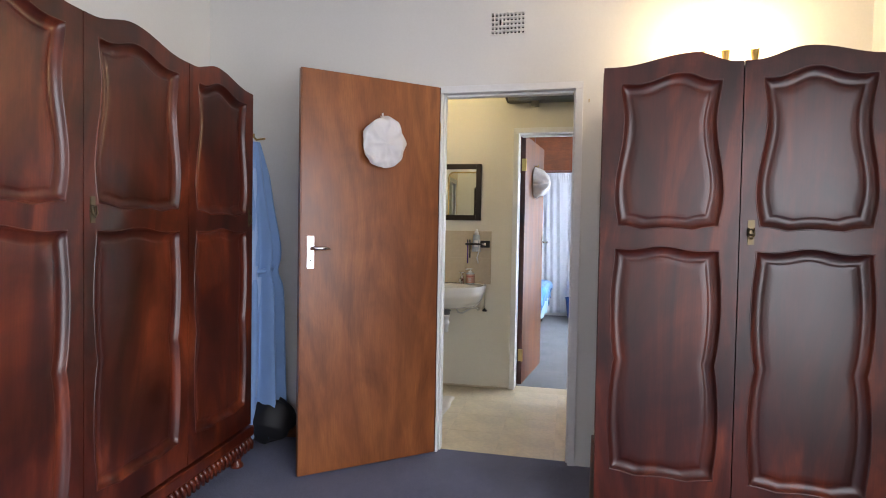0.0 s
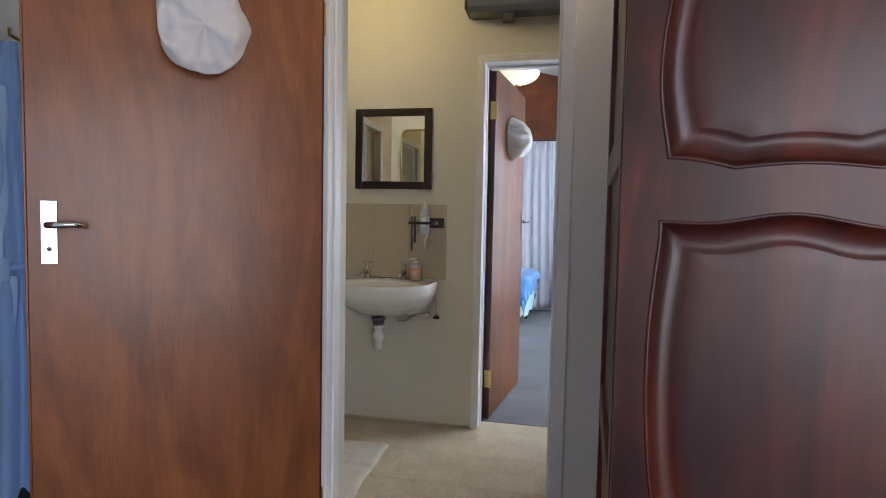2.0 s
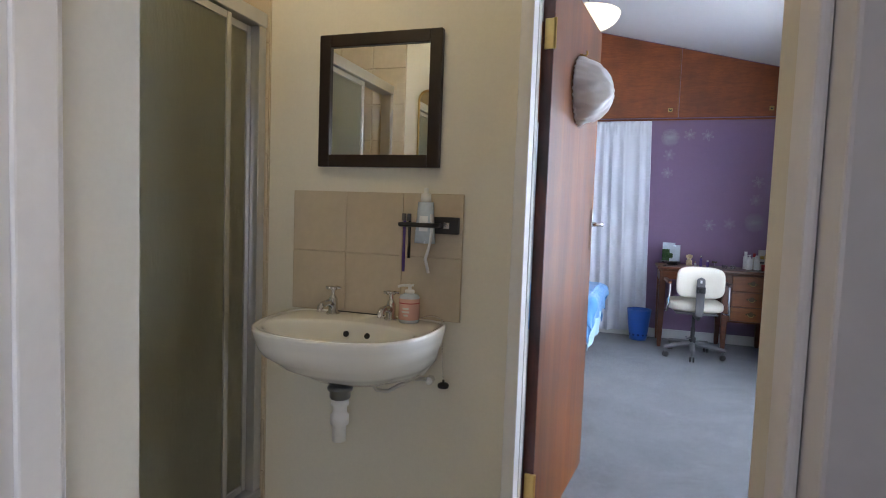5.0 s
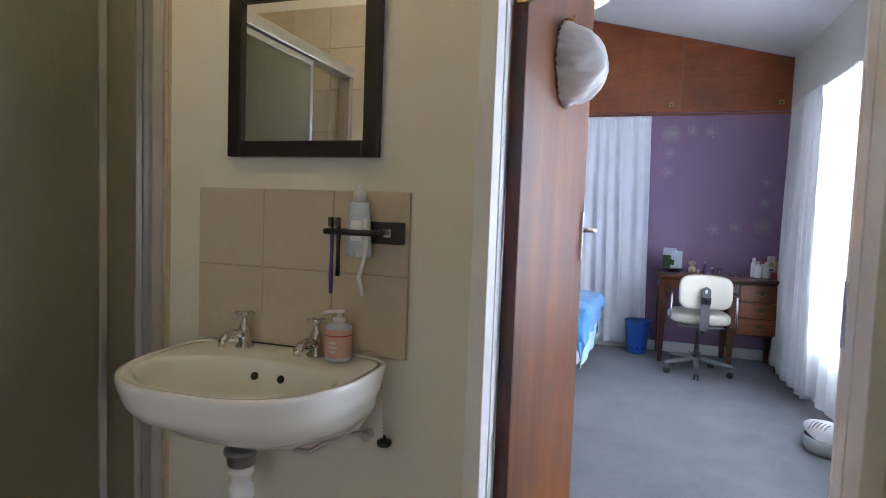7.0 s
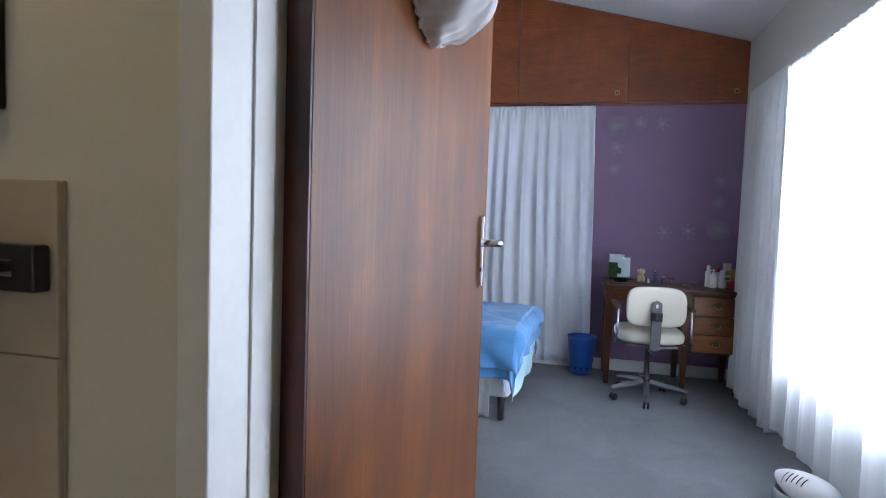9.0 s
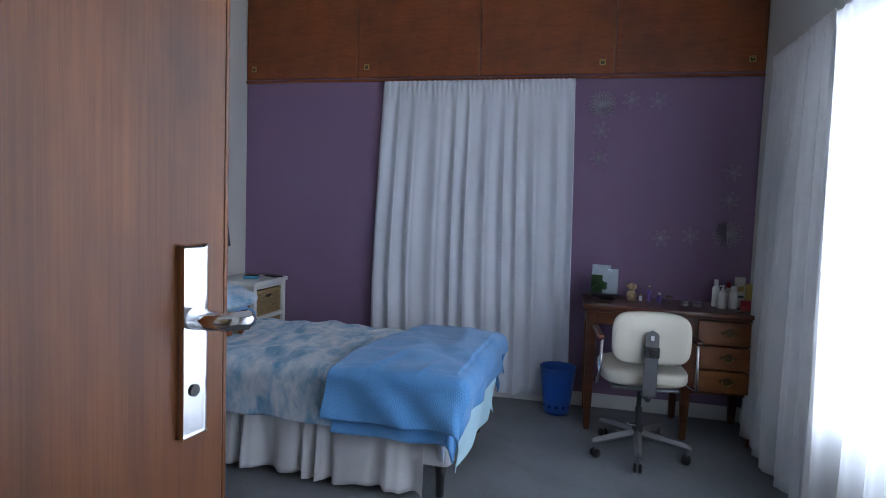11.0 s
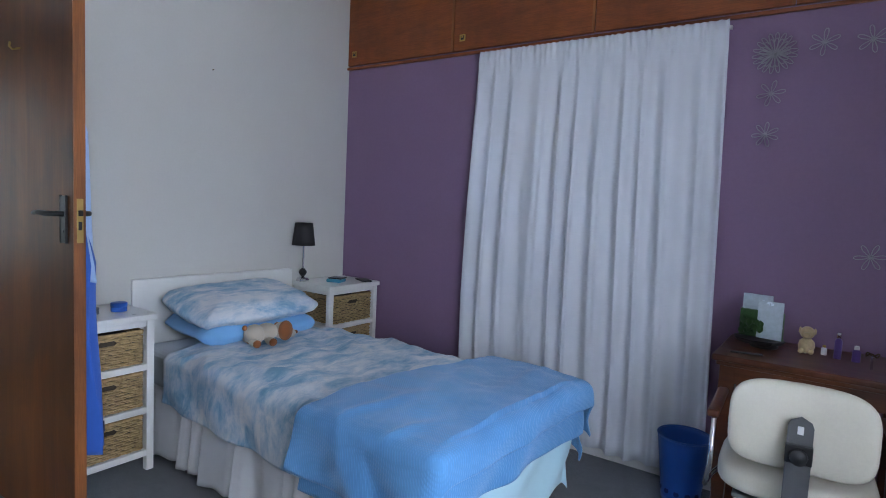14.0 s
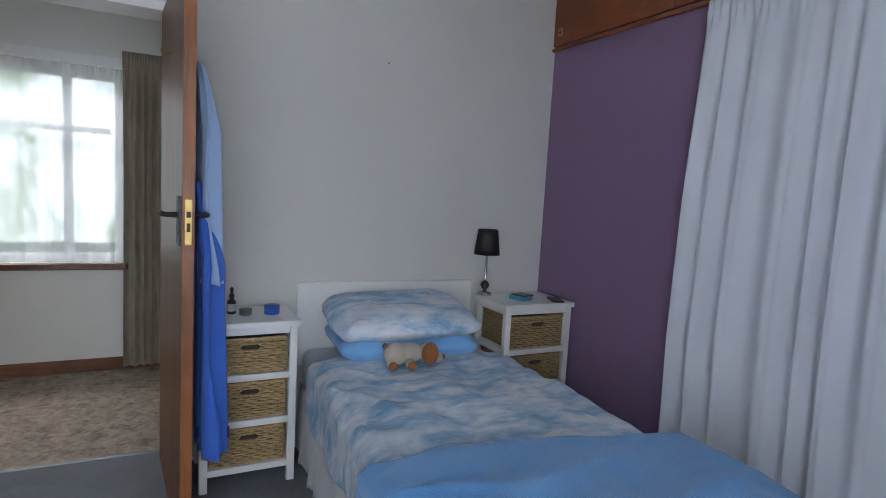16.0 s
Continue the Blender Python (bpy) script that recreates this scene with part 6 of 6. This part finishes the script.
def swivel_chair():
    ob = thing("swivel_chair", "cream vinyl swivel chair with grey steel spine and wooden arm pads", "chair", pose(0.70, 8.17, 0, 0, 0, 3))

    def cushion(cx, cy, cz, lx, ly, lz, upright):
        def f(u, v):
            a, b = 2 * math.pi * u, math.pi * (v - 0.5)
            sq = lambda q, e: abs(q) ** e * (1 if q > 0 else -1)
            k = math.cos(b)
            x, y, z = sq(math.cos(a), 0.5) * sq(k, 0.3), sq(math.sin(a), 0.5) * sq(k, 0.3), sq(math.sin(b), 0.6)
            p = Vector((lx * x, ly * y, lz * z * (1 - 0.12 * (x * x + y * y))))
            if upright:
                p = Vector((p.x, p.z - 0.035 * x * x, p.y))
            return p + Vector((cx, cy, cz))
        return grid(f, 56, 24, None, True)
    part("backrest", cushion(0, -0.19, 0.685, 0.192, 0.135, 0.032, True), M_vinyl, ob, "cream vinyl backrest", True)
    part("seat", cushion(0, 0.02, 0.465, 0.225, 0.215, 0.055, False), M_vinyl, ob, "cream vinyl seat", True)
    part("seat_pan", box(-0.17, 0.17, -0.15, 0.19, 0.395, 0.41, None, 0.004), M_steel, ob)
    sp = grid(lambda u, v: Vector((0.033 * math.cos(math.pi * (1 - u)) * (1 if v < 0.9 else math.sqrt(max(0, 1 - ((v - 0.9) / 0.1) ** 2)) + 0.02), -0.245 - 0.01 * math.sin(3 * v), 0.40 + 0.335 * v)), 8, 24)
    s = part("spine", sp, M_greyplastic, ob, "grey steel back spine")
    thicken(s, 0.008)
    part("spine_foot", tube([(0, -0.245, 0.40), (0, -0.22, 0.375), (0, -0.10, 0.37), (0, 0, 0.38)], 0.016, 8), M_greyplastic, ob)
    part("spine_slot", box(-0.008, 0.008, -0.2595, -0.2575, 0.685, 0.71, None, 0.001), M_whiteplastic, s)
    kb = part("clamp", box(-0.035, 0.035, -0.275, -0.246, 0.60, 0.655, None, 0.004), M_black, ob, "black plastic clamp")
    part("clamp_knob", lathe([(0.0, 0), (0.022, 0), (0.024, 0.006), (0.022, 0.02), (0, 0.022)], 16), M_black, kb, "", True).matrix_basis = pose(0.0, -0.275, 0.625, 90)
    for sx in (-1, 1):
        part("arm_bar", tube([(sx * 0.21, 0.10, 0.41), (sx * 0.245, -0.02, 0.40), (sx * 0.25, -0.16, 0.42), (sx * 0.238, -0.19, 0.50), (sx * 0.235, -0.19, 0.66)], 0.008, 8), M_chrome, ob, "chrome side bar", True)
    for sx in (-1, 1):
        part("arm_pad", box(sx * 0.24 - 0.018, sx * 0.24 + 0.018, -0.198, 0.11, 0.66, 0.685, None, 0.009, 3), M_desk, ob, "dark wooden arm pad", True)
    part("column", lathe([(0.030, 0.10), (0.030, 0.17), (0.018, 0.175), (0.018, 0.26), (0.013, 0.262), (0.013, 0.395)], 16), M_darksteel, ob, "", True)
    part("height_screw", tube([(0, -0.02, 0.165), (-0.05, -0.03, 0.165), (-0.062, -0.032, 0.18)], 0.006, 8), M_chrome, ob, "", True)
    for a in (205, 262, 340, 52, 128):
        c, s2 = math.cos(radians(a)), math.sin(radians(a))
        g = part("base_spoke", tube([(0.02 * c, 0.02 * s2, 0.118), (0.14 * c, 0.14 * s2, 0.106), (0.262 * c, 0.262 * s2, 0.092), (0.278 * c, 0.278 * s2, 0.086)], [0.024, 0.022, 0.019, 0.014], 4), M_spoke, ob, "grey steel spoke")
        soften(g, 0.004)
        px, py = 0.255 * c, 0.255 * s2
        w = bmesh.new()
        for o in (-0.013, 0.013):
            lathe([(0.0, -0.007), (0.022, -0.007), (0.025, 0.0), (0.022, 0.007), (0, 0.007)], 16, (0, 0, o), w)
        for v in w.verts:
            v.co = Vector((px - s2 * v.co.z + c * v.co.x, py + c * v.co.z + s2 * v.co.x, 0.0255 + v.co.y))
        part("castor", w, M_black, g, "black twin-wheel castor", True)
        part("castor_stem", tube([(px, py, 0.03), (px, py, 0.085)], 0.008, 8), M_steel, g)


swivel_chair()


def waste_bin():
    ob = thing("waste_bin", "blue translucent plastic waste bin", "waste bin", pose(0.255, 8.705, 0))

    def f(u, v):
        a = 2 * math.pi * u
        r = 0.082 + 0.034 * v
        return Vector((r * math.cos(a), r * math.sin(a), 0.004 + 0.30 * v))
    b = part("bin_wall", grid(f, 40, 12, None, True), M_blueplastic, ob, "", True)
    thicken(b, 0.002)
    part("bin_floor", lathe([(0, 0), (0.082, 0), (0.082, 0.004), (0, 0.004)], 32), M_blueplastic, ob)
    part("rim", tube([(0.116 * math.cos(2 * math.pi * k / 40), 0.116 * math.sin(2 * math.pi * k / 40), 0.304) for k in range(40)], 0.004, 6, True), M_blueplastic, ob, "", True)
    for k in range(12):
        a = 2 * math.pi * k / 12
        part("vent_hole", lathe([(0, 0), (0.012, 0), (0.012, 0.001), (0, 0.001)], 12), M_navy, ob).matrix_basis = Matrix.Translation((0.0895 * math.cos(a), 0.0895 * math.sin(a), 0.055)) @ Euler((0, radians(84), a)).to_matrix().to_4x4()


waste_bin()

# things on the desk
DZ = 0.7725
fr = thing("photo_block", "clear acrylic photo blocks with a green picture", "photo stand", pose(0.515, 8.69, DZ, 0, 0, -10))
part("foot", lathe([(0, 0), (0.05, 0), (0.055, 0.006), (0.045, 0.018), (0, 0.018)], 20, (0.02, 0, 0)), M_black, fr, "", True)
part("base_tray", lathe([(0, 0.0185), (0.085, 0.0185), (0.10, 0.034), (0.097, 0.036), (0, 0.030)], 8), M_black, fr)
part("acrylic", box(-0.08, 0.035, 0.02, 0.03, 0.037, 0.215, None, 0.002), M_tube, fr)
part("acrylic", box(-0.01, 0.085, -0.012, -0.002, 0.037, 0.195, None, 0.002), M_tube, fr)
part("picture", box(-0.08, 0.085, -0.0015, 0.0185, 0.037, 0.15), M_leaf, fr, "dark green leafy picture")
bmg = bmesh.new()
for k in range(26):
    a = random.uniform(0, 6.28)
    r = random.uniform(0.0, 0.05)
    ball((-0.03 + r * math.cos(a), -0.03 + 0.5 * r * math.sin(a), 0.05 + random.uniform(0, 0.06)), random.uniform(0.008, 0.016), bmg, 1, (1, 0.6, 1.2))
part("foliage", bmg, M_leaf, fr, "small green leaves")
dgm = bmesh.new()
ball((0, 0, 0.024), 0.022, dgm, 2, (1, 0.9, 1.1)), ball((0, -0.006, 0.062), 0.019, dgm, 2), ball((0.0, -0.024, 0.058), 0.009, dgm, 2)
for s in (-1, 1):
    ball((s * 0.018, 0, 0.066), 0.008, dgm, 1, (0.6, 0.8, 1.4)), ball((s * 0.012, -0.018, 0.01), 0.009, dgm, 1, (1, 1.3, 1))
single("dog_figurine", dgm, plain("cream_glaze", (0.55, 0.42, 0.24), 0.4, 0.3, 30, 80, 0.05), "small cream dog figurine on the desk", "figurine", pose(0.685, 8.69, DZ) @ Matrix.Scale(1.4, 4), smooth=True)


def flacon(label, m, r, h, body, cap):
    ob = thing("bottle", label, "bottle", m, "toiletries on the desk")
    part("bottle_body", lathe([(0, 0), (r, 0), (r * 1.02, 0.004), (r, h * 0.68), (r * 0.6, h * 0.76), (r * 0.6, h * 0.78), (0, h * 0.78)], 18), body, ob, "", True)
    part("cap", lathe([(r * 0.62, h * 0.77), (r * 0.62, h * 0.98), (r * 0.5, h), (0, h)], 14), cap, ob, "", True)


flacon("violet perfume bottle with a pointed cap", pose(0.79, 8.685, DZ), 0.013, 0.105, M_violet, M_chrome)
flacon("small lilac roll-on bottle", pose(0.85, 8.68, DZ), 0.014, 0.062, M_violet, M_whiteplastic)
flacon("small white cosmetic bottle", pose(0.745, 8.72, DZ), 0.010, 0.04, M_whiteplastic, M_brass)
flacon("tall white spray bottle", pose(1.175, 8.68, DZ), 0.021, 0.165, M_whiteplastic, M_whiteplastic)
pump_bottle("bottle", "white pump lotion bottle on the desk", pose(1.195, 8.60, DZ), 0.026, 0.125, M_whiteplastic, M_whiteplastic)
flacon("white flip-top lotion bottle with dark print", pose(1.262, 8.63, DZ), 0.024, 0.135, M_whiteplastic, M_whiteplastic)
flacon("orange-capped bottle behind the lotion", pose(1.255, 8.72, DZ), 0.020, 0.15, M_card, M_red)
rg = thing("ring_stand", "small dark wire ring stand", "ring stand", pose(0.895, 8.58, DZ))
part("post", tube([(0, 0, 0), (0, 0, 0.05)], 0.004, 8), M_chrome, rg)
part("loop", tube([(0.02 * math.cos(k * 0.314), 0.012 * math.sin(k * 0.314), 0.055 + 0.006 * math.sin(k)) for k in range(20)], 0.003, 6, True), M_darkbrass, rg)
for x, lb in ((0.99, "small frosted glass jar"), (1.06, "small round clear tub")):
    jar("jar", lb + " on the desk", pose(x, 8.62, DZ), 0.024, 0.03, M_clear, M_clear)
bx = thing("box", "tall cream printed carton on the desk", "carton", pose(1.312, 8.70, DZ, 0, 0, 8))
part("carton", box(-0.025, 0.025, -0.02, 0.02, 0, 0.185, None, 0.002), M_card, bx)
part("print_bar", box(-0.018, 0.018, -0.0212, -0.0203, 0.06, 0.075), M_greyplastic, bx)
part("print_bar", box(-0.018, 0.018, -0.0212, -0.0203, 0.10, 0.13), M_yellow, bx)
cy = thing("card", "yellow greeting card leaning on the desk", "card", pose(1.345, 8.72, DZ, 14, 0, -12))
part("card_front", box(-0.05, 0.05, -0.003, 0.003, 0, 0.15, None, 0.001), M_yellow, cy)
jar("pot", "red plastic pot on the desk", pose(1.325, 8.60, DZ), 0.030, 0.055, M_red, M_red)
single("pen", tube([(0, 0, 0.004), (0.11, 0.03, 0.004)], 0.004, 8), M_black, "black pen lying on the desk", "pen", pose(0.44, 8.47, DZ))
single("coin_dish", lathe([(0, 0), (0.022, 0), (0.03, 0.006), (0.028, 0.007), (0, 0.003)], 20), M_chrome, "small metal dish on the desk", "dish", pose(1.27, 8.50, DZ), smooth=True)


# ---- wall flowers ----
def wire_flower(x, z, r, petals, layers, turn):
    ob = thing("wall_flower", "wire flower ornament fixed to the purple wall", "wall ornament", pose(x, 8.885, z), "wire flowers on the purple wall")
    for lay in range(layers):
        rr, n = r * (1 - 0.3 * lay), petals - 2 * lay
        for k in range(n):
            a = turn + 2 * math.pi * (k + 0.5 * lay) / n + 0.08 * nz(k, x, z)
            pts = []
            for q in range(12):
                s = q / 11
                wd = 0.13 * r * math.sin(math.pi * s * 2) if layers > 1 else 0.2 * r * math.sin(math.pi * s * 2)
                ln = rr * math.sin(math.pi * s)
                pts.append((ln * math.cos(a) - wd * math.sin(a) * 0.7, -0.004 - 0.25 * ln * (0.4 + 0.5 * lay), ln * math.sin(a) + wd * math.cos(a) * 0.7))
            part("petal", tube(pts, 0.0019, 5), M_wire, ob)
    part("heart", ball((0, -0.008, 0), 0.008, None, 1), M_wire, ob)


for x, z, r, p, ly, tn in ((0.458, 2.035, 0.088, 18, 2, 0.1), (0.638, 2.062, 0.056, 6, 1, 0.4), (0.803, 2.055, 0.056, 6, 1, 0.7), (0.457, 1.862, 0.056, 6, 1, 0.2), (0.449, 1.683, 0.054, 7, 1, 0.5),
                           (1.275, 1.603, 0.056, 6, 1, 0.8), (1.266, 1.427, 0.056, 7, 1, 0.3), (1.268, 1.212, 0.09, 18, 2, 0.0), (1.048, 1.194, 0.054, 6, 1, 0.6), (0.868, 1.172, 0.056, 6, 1, 0.1)):
    wire_flower(x, z, r, p, ly, tn)


# ---- pendant, heater, passage light ----
pn = thing("pendant_lamp", "lit frosted glass bowl pendant lamp", "pendant lamp", pose(-0.215, 6.40, 2.36))
bw = part("bowl", grid(lambda u, v: Vector((0.195 * math.sin(math.pi / 2 * v) ** 0.85 * math.cos(2 * math.pi * u), 0.195 * math.sin(math.pi / 2 * v) ** 0.85 * math.sin(2 * math.pi * u), 0.105 * (1 - math.cos(math.pi / 2 * v)) ** 0.9)), 48, 14, None, True), M_bowl, pn, "glowing frosted glass bowl", True)
part("finial", lathe([(0.0, -0.018), (0.012, -0.014), (0.016, -0.004), (0.012, 0.004), (0.0, 0.006)], 14), M_brass, pn, "", True)
part("rod", tube([(0, 0, 0.0), (0, 0, ceil_z(-0.215) - 2.37)], 0.005, 8), M_steel, pn)
part("ceiling_rose", lathe([(0.0, ceil_z(-0.215) - 2.41), (0.045, ceil_z(-0.215) - 2.40), (0.055, ceil_z(-0.215) - 2.36), (0.055, ceil_z(-0.215) - 2.345)], 20), M_white, pn, "", True)


def air_purifier():
    ob = thing("air_purifier", "white rounded air purifier with a clear water bowl on the carpet", "air purifier", pose(1.19, 6.68, 0, 0, 0, -53) @ Matrix.Scale(0.82, 4))
    part("bowl", lathe([(0.0, 0.0), (0.085, 0.0), (0.112, 0.012), (0.126, 0.05), (0.128, 0.085), (0.122, 0.11), (0.118, 0.11), (0.123, 0.085), (0.120, 0.05), (0.10, 0.016), (0.0, 0.008)], 48, (0, 0, 0), None, 1.22, 1.0), M_bowlclear, ob, "clear plastic water bowl", True)
    part("rotor", lathe([(0.0, 0.012), (0.07, 0.014), (0.075, 0.03), (0.03, 0.045), (0.03, 0.10), (0.0, 0.10)], 24), M_greyplastic, ob, "grey rotor inside the bowl", True)

    def lid(u, v):
        a, b = 2 * math.pi * u, math.pi / 2 * v
        x = 0.172 * math.cos(a) * math.cos(b) ** 0.7
        y = 0.028 + 0.112 * math.sin(a) * math.cos(b) ** 0.7
        rim = 0.118 + 0.022 * math.cos(2 * a) * (1 - v) - 0.02 * math.cos(a) * (1 - v)
        return Vector((x, y, rim + (0.198 - rim) * math.sin(b)))
    ld = part("lid", grid(lid, 64, 20, None, True), M_whiteplastic, ob, "domed white lid", True)
    thicken(ld, 0.003)
    for k in range(5):
        x = -0.085 + 0.027 * k
        pts = []
        for q in range(6):
            y = -0.066 + 0.011 * q
            rr = min(0.999, math.hypot(x / 0.172, (y - 0.028) / 0.112))
            b = math.acos(rr ** (1 / 0.7))
            pts.append((x, y, 0.118 + 0.080 * math.sin(b) + 0.002))
        part("slot", tube(pts, 0.003, 6), M_black, ld, "dark air slot")
    part("cord", tube([(0.15, 0.03, 0.03), (0.19, 0.04, 0.05), (0.215, 0.02, 0.02), (0.20, -0.01, 0.004), (0.16, -0.02, 0.004)], 0.003, 6), M_black, ob, "black power cord", True)


air_purifier()
bt = thing("batten_light", "white fluorescent batten on the passage ceiling", "ceiling light", pose(-3.42, 6.05, 2.438))
part("batten", box(-0.03, 0.03, -0.62, 0.62, -0.045, 0.0, None, 0.004), M_white, bt)
part("light_tube", tube([(0, -0.6, -0.062), (0, 0.6, -0.062)], 0.013, 12), M_whiteplastic, bt, "", True)

single("nail", tube([(0, 0, 0), (0.012, 0, 0.002)], 0.003, 8), M_darkbrass, "small dark nail in the grey bedroom wall", "nail", pose(-2.158, 7.84, 1.987))
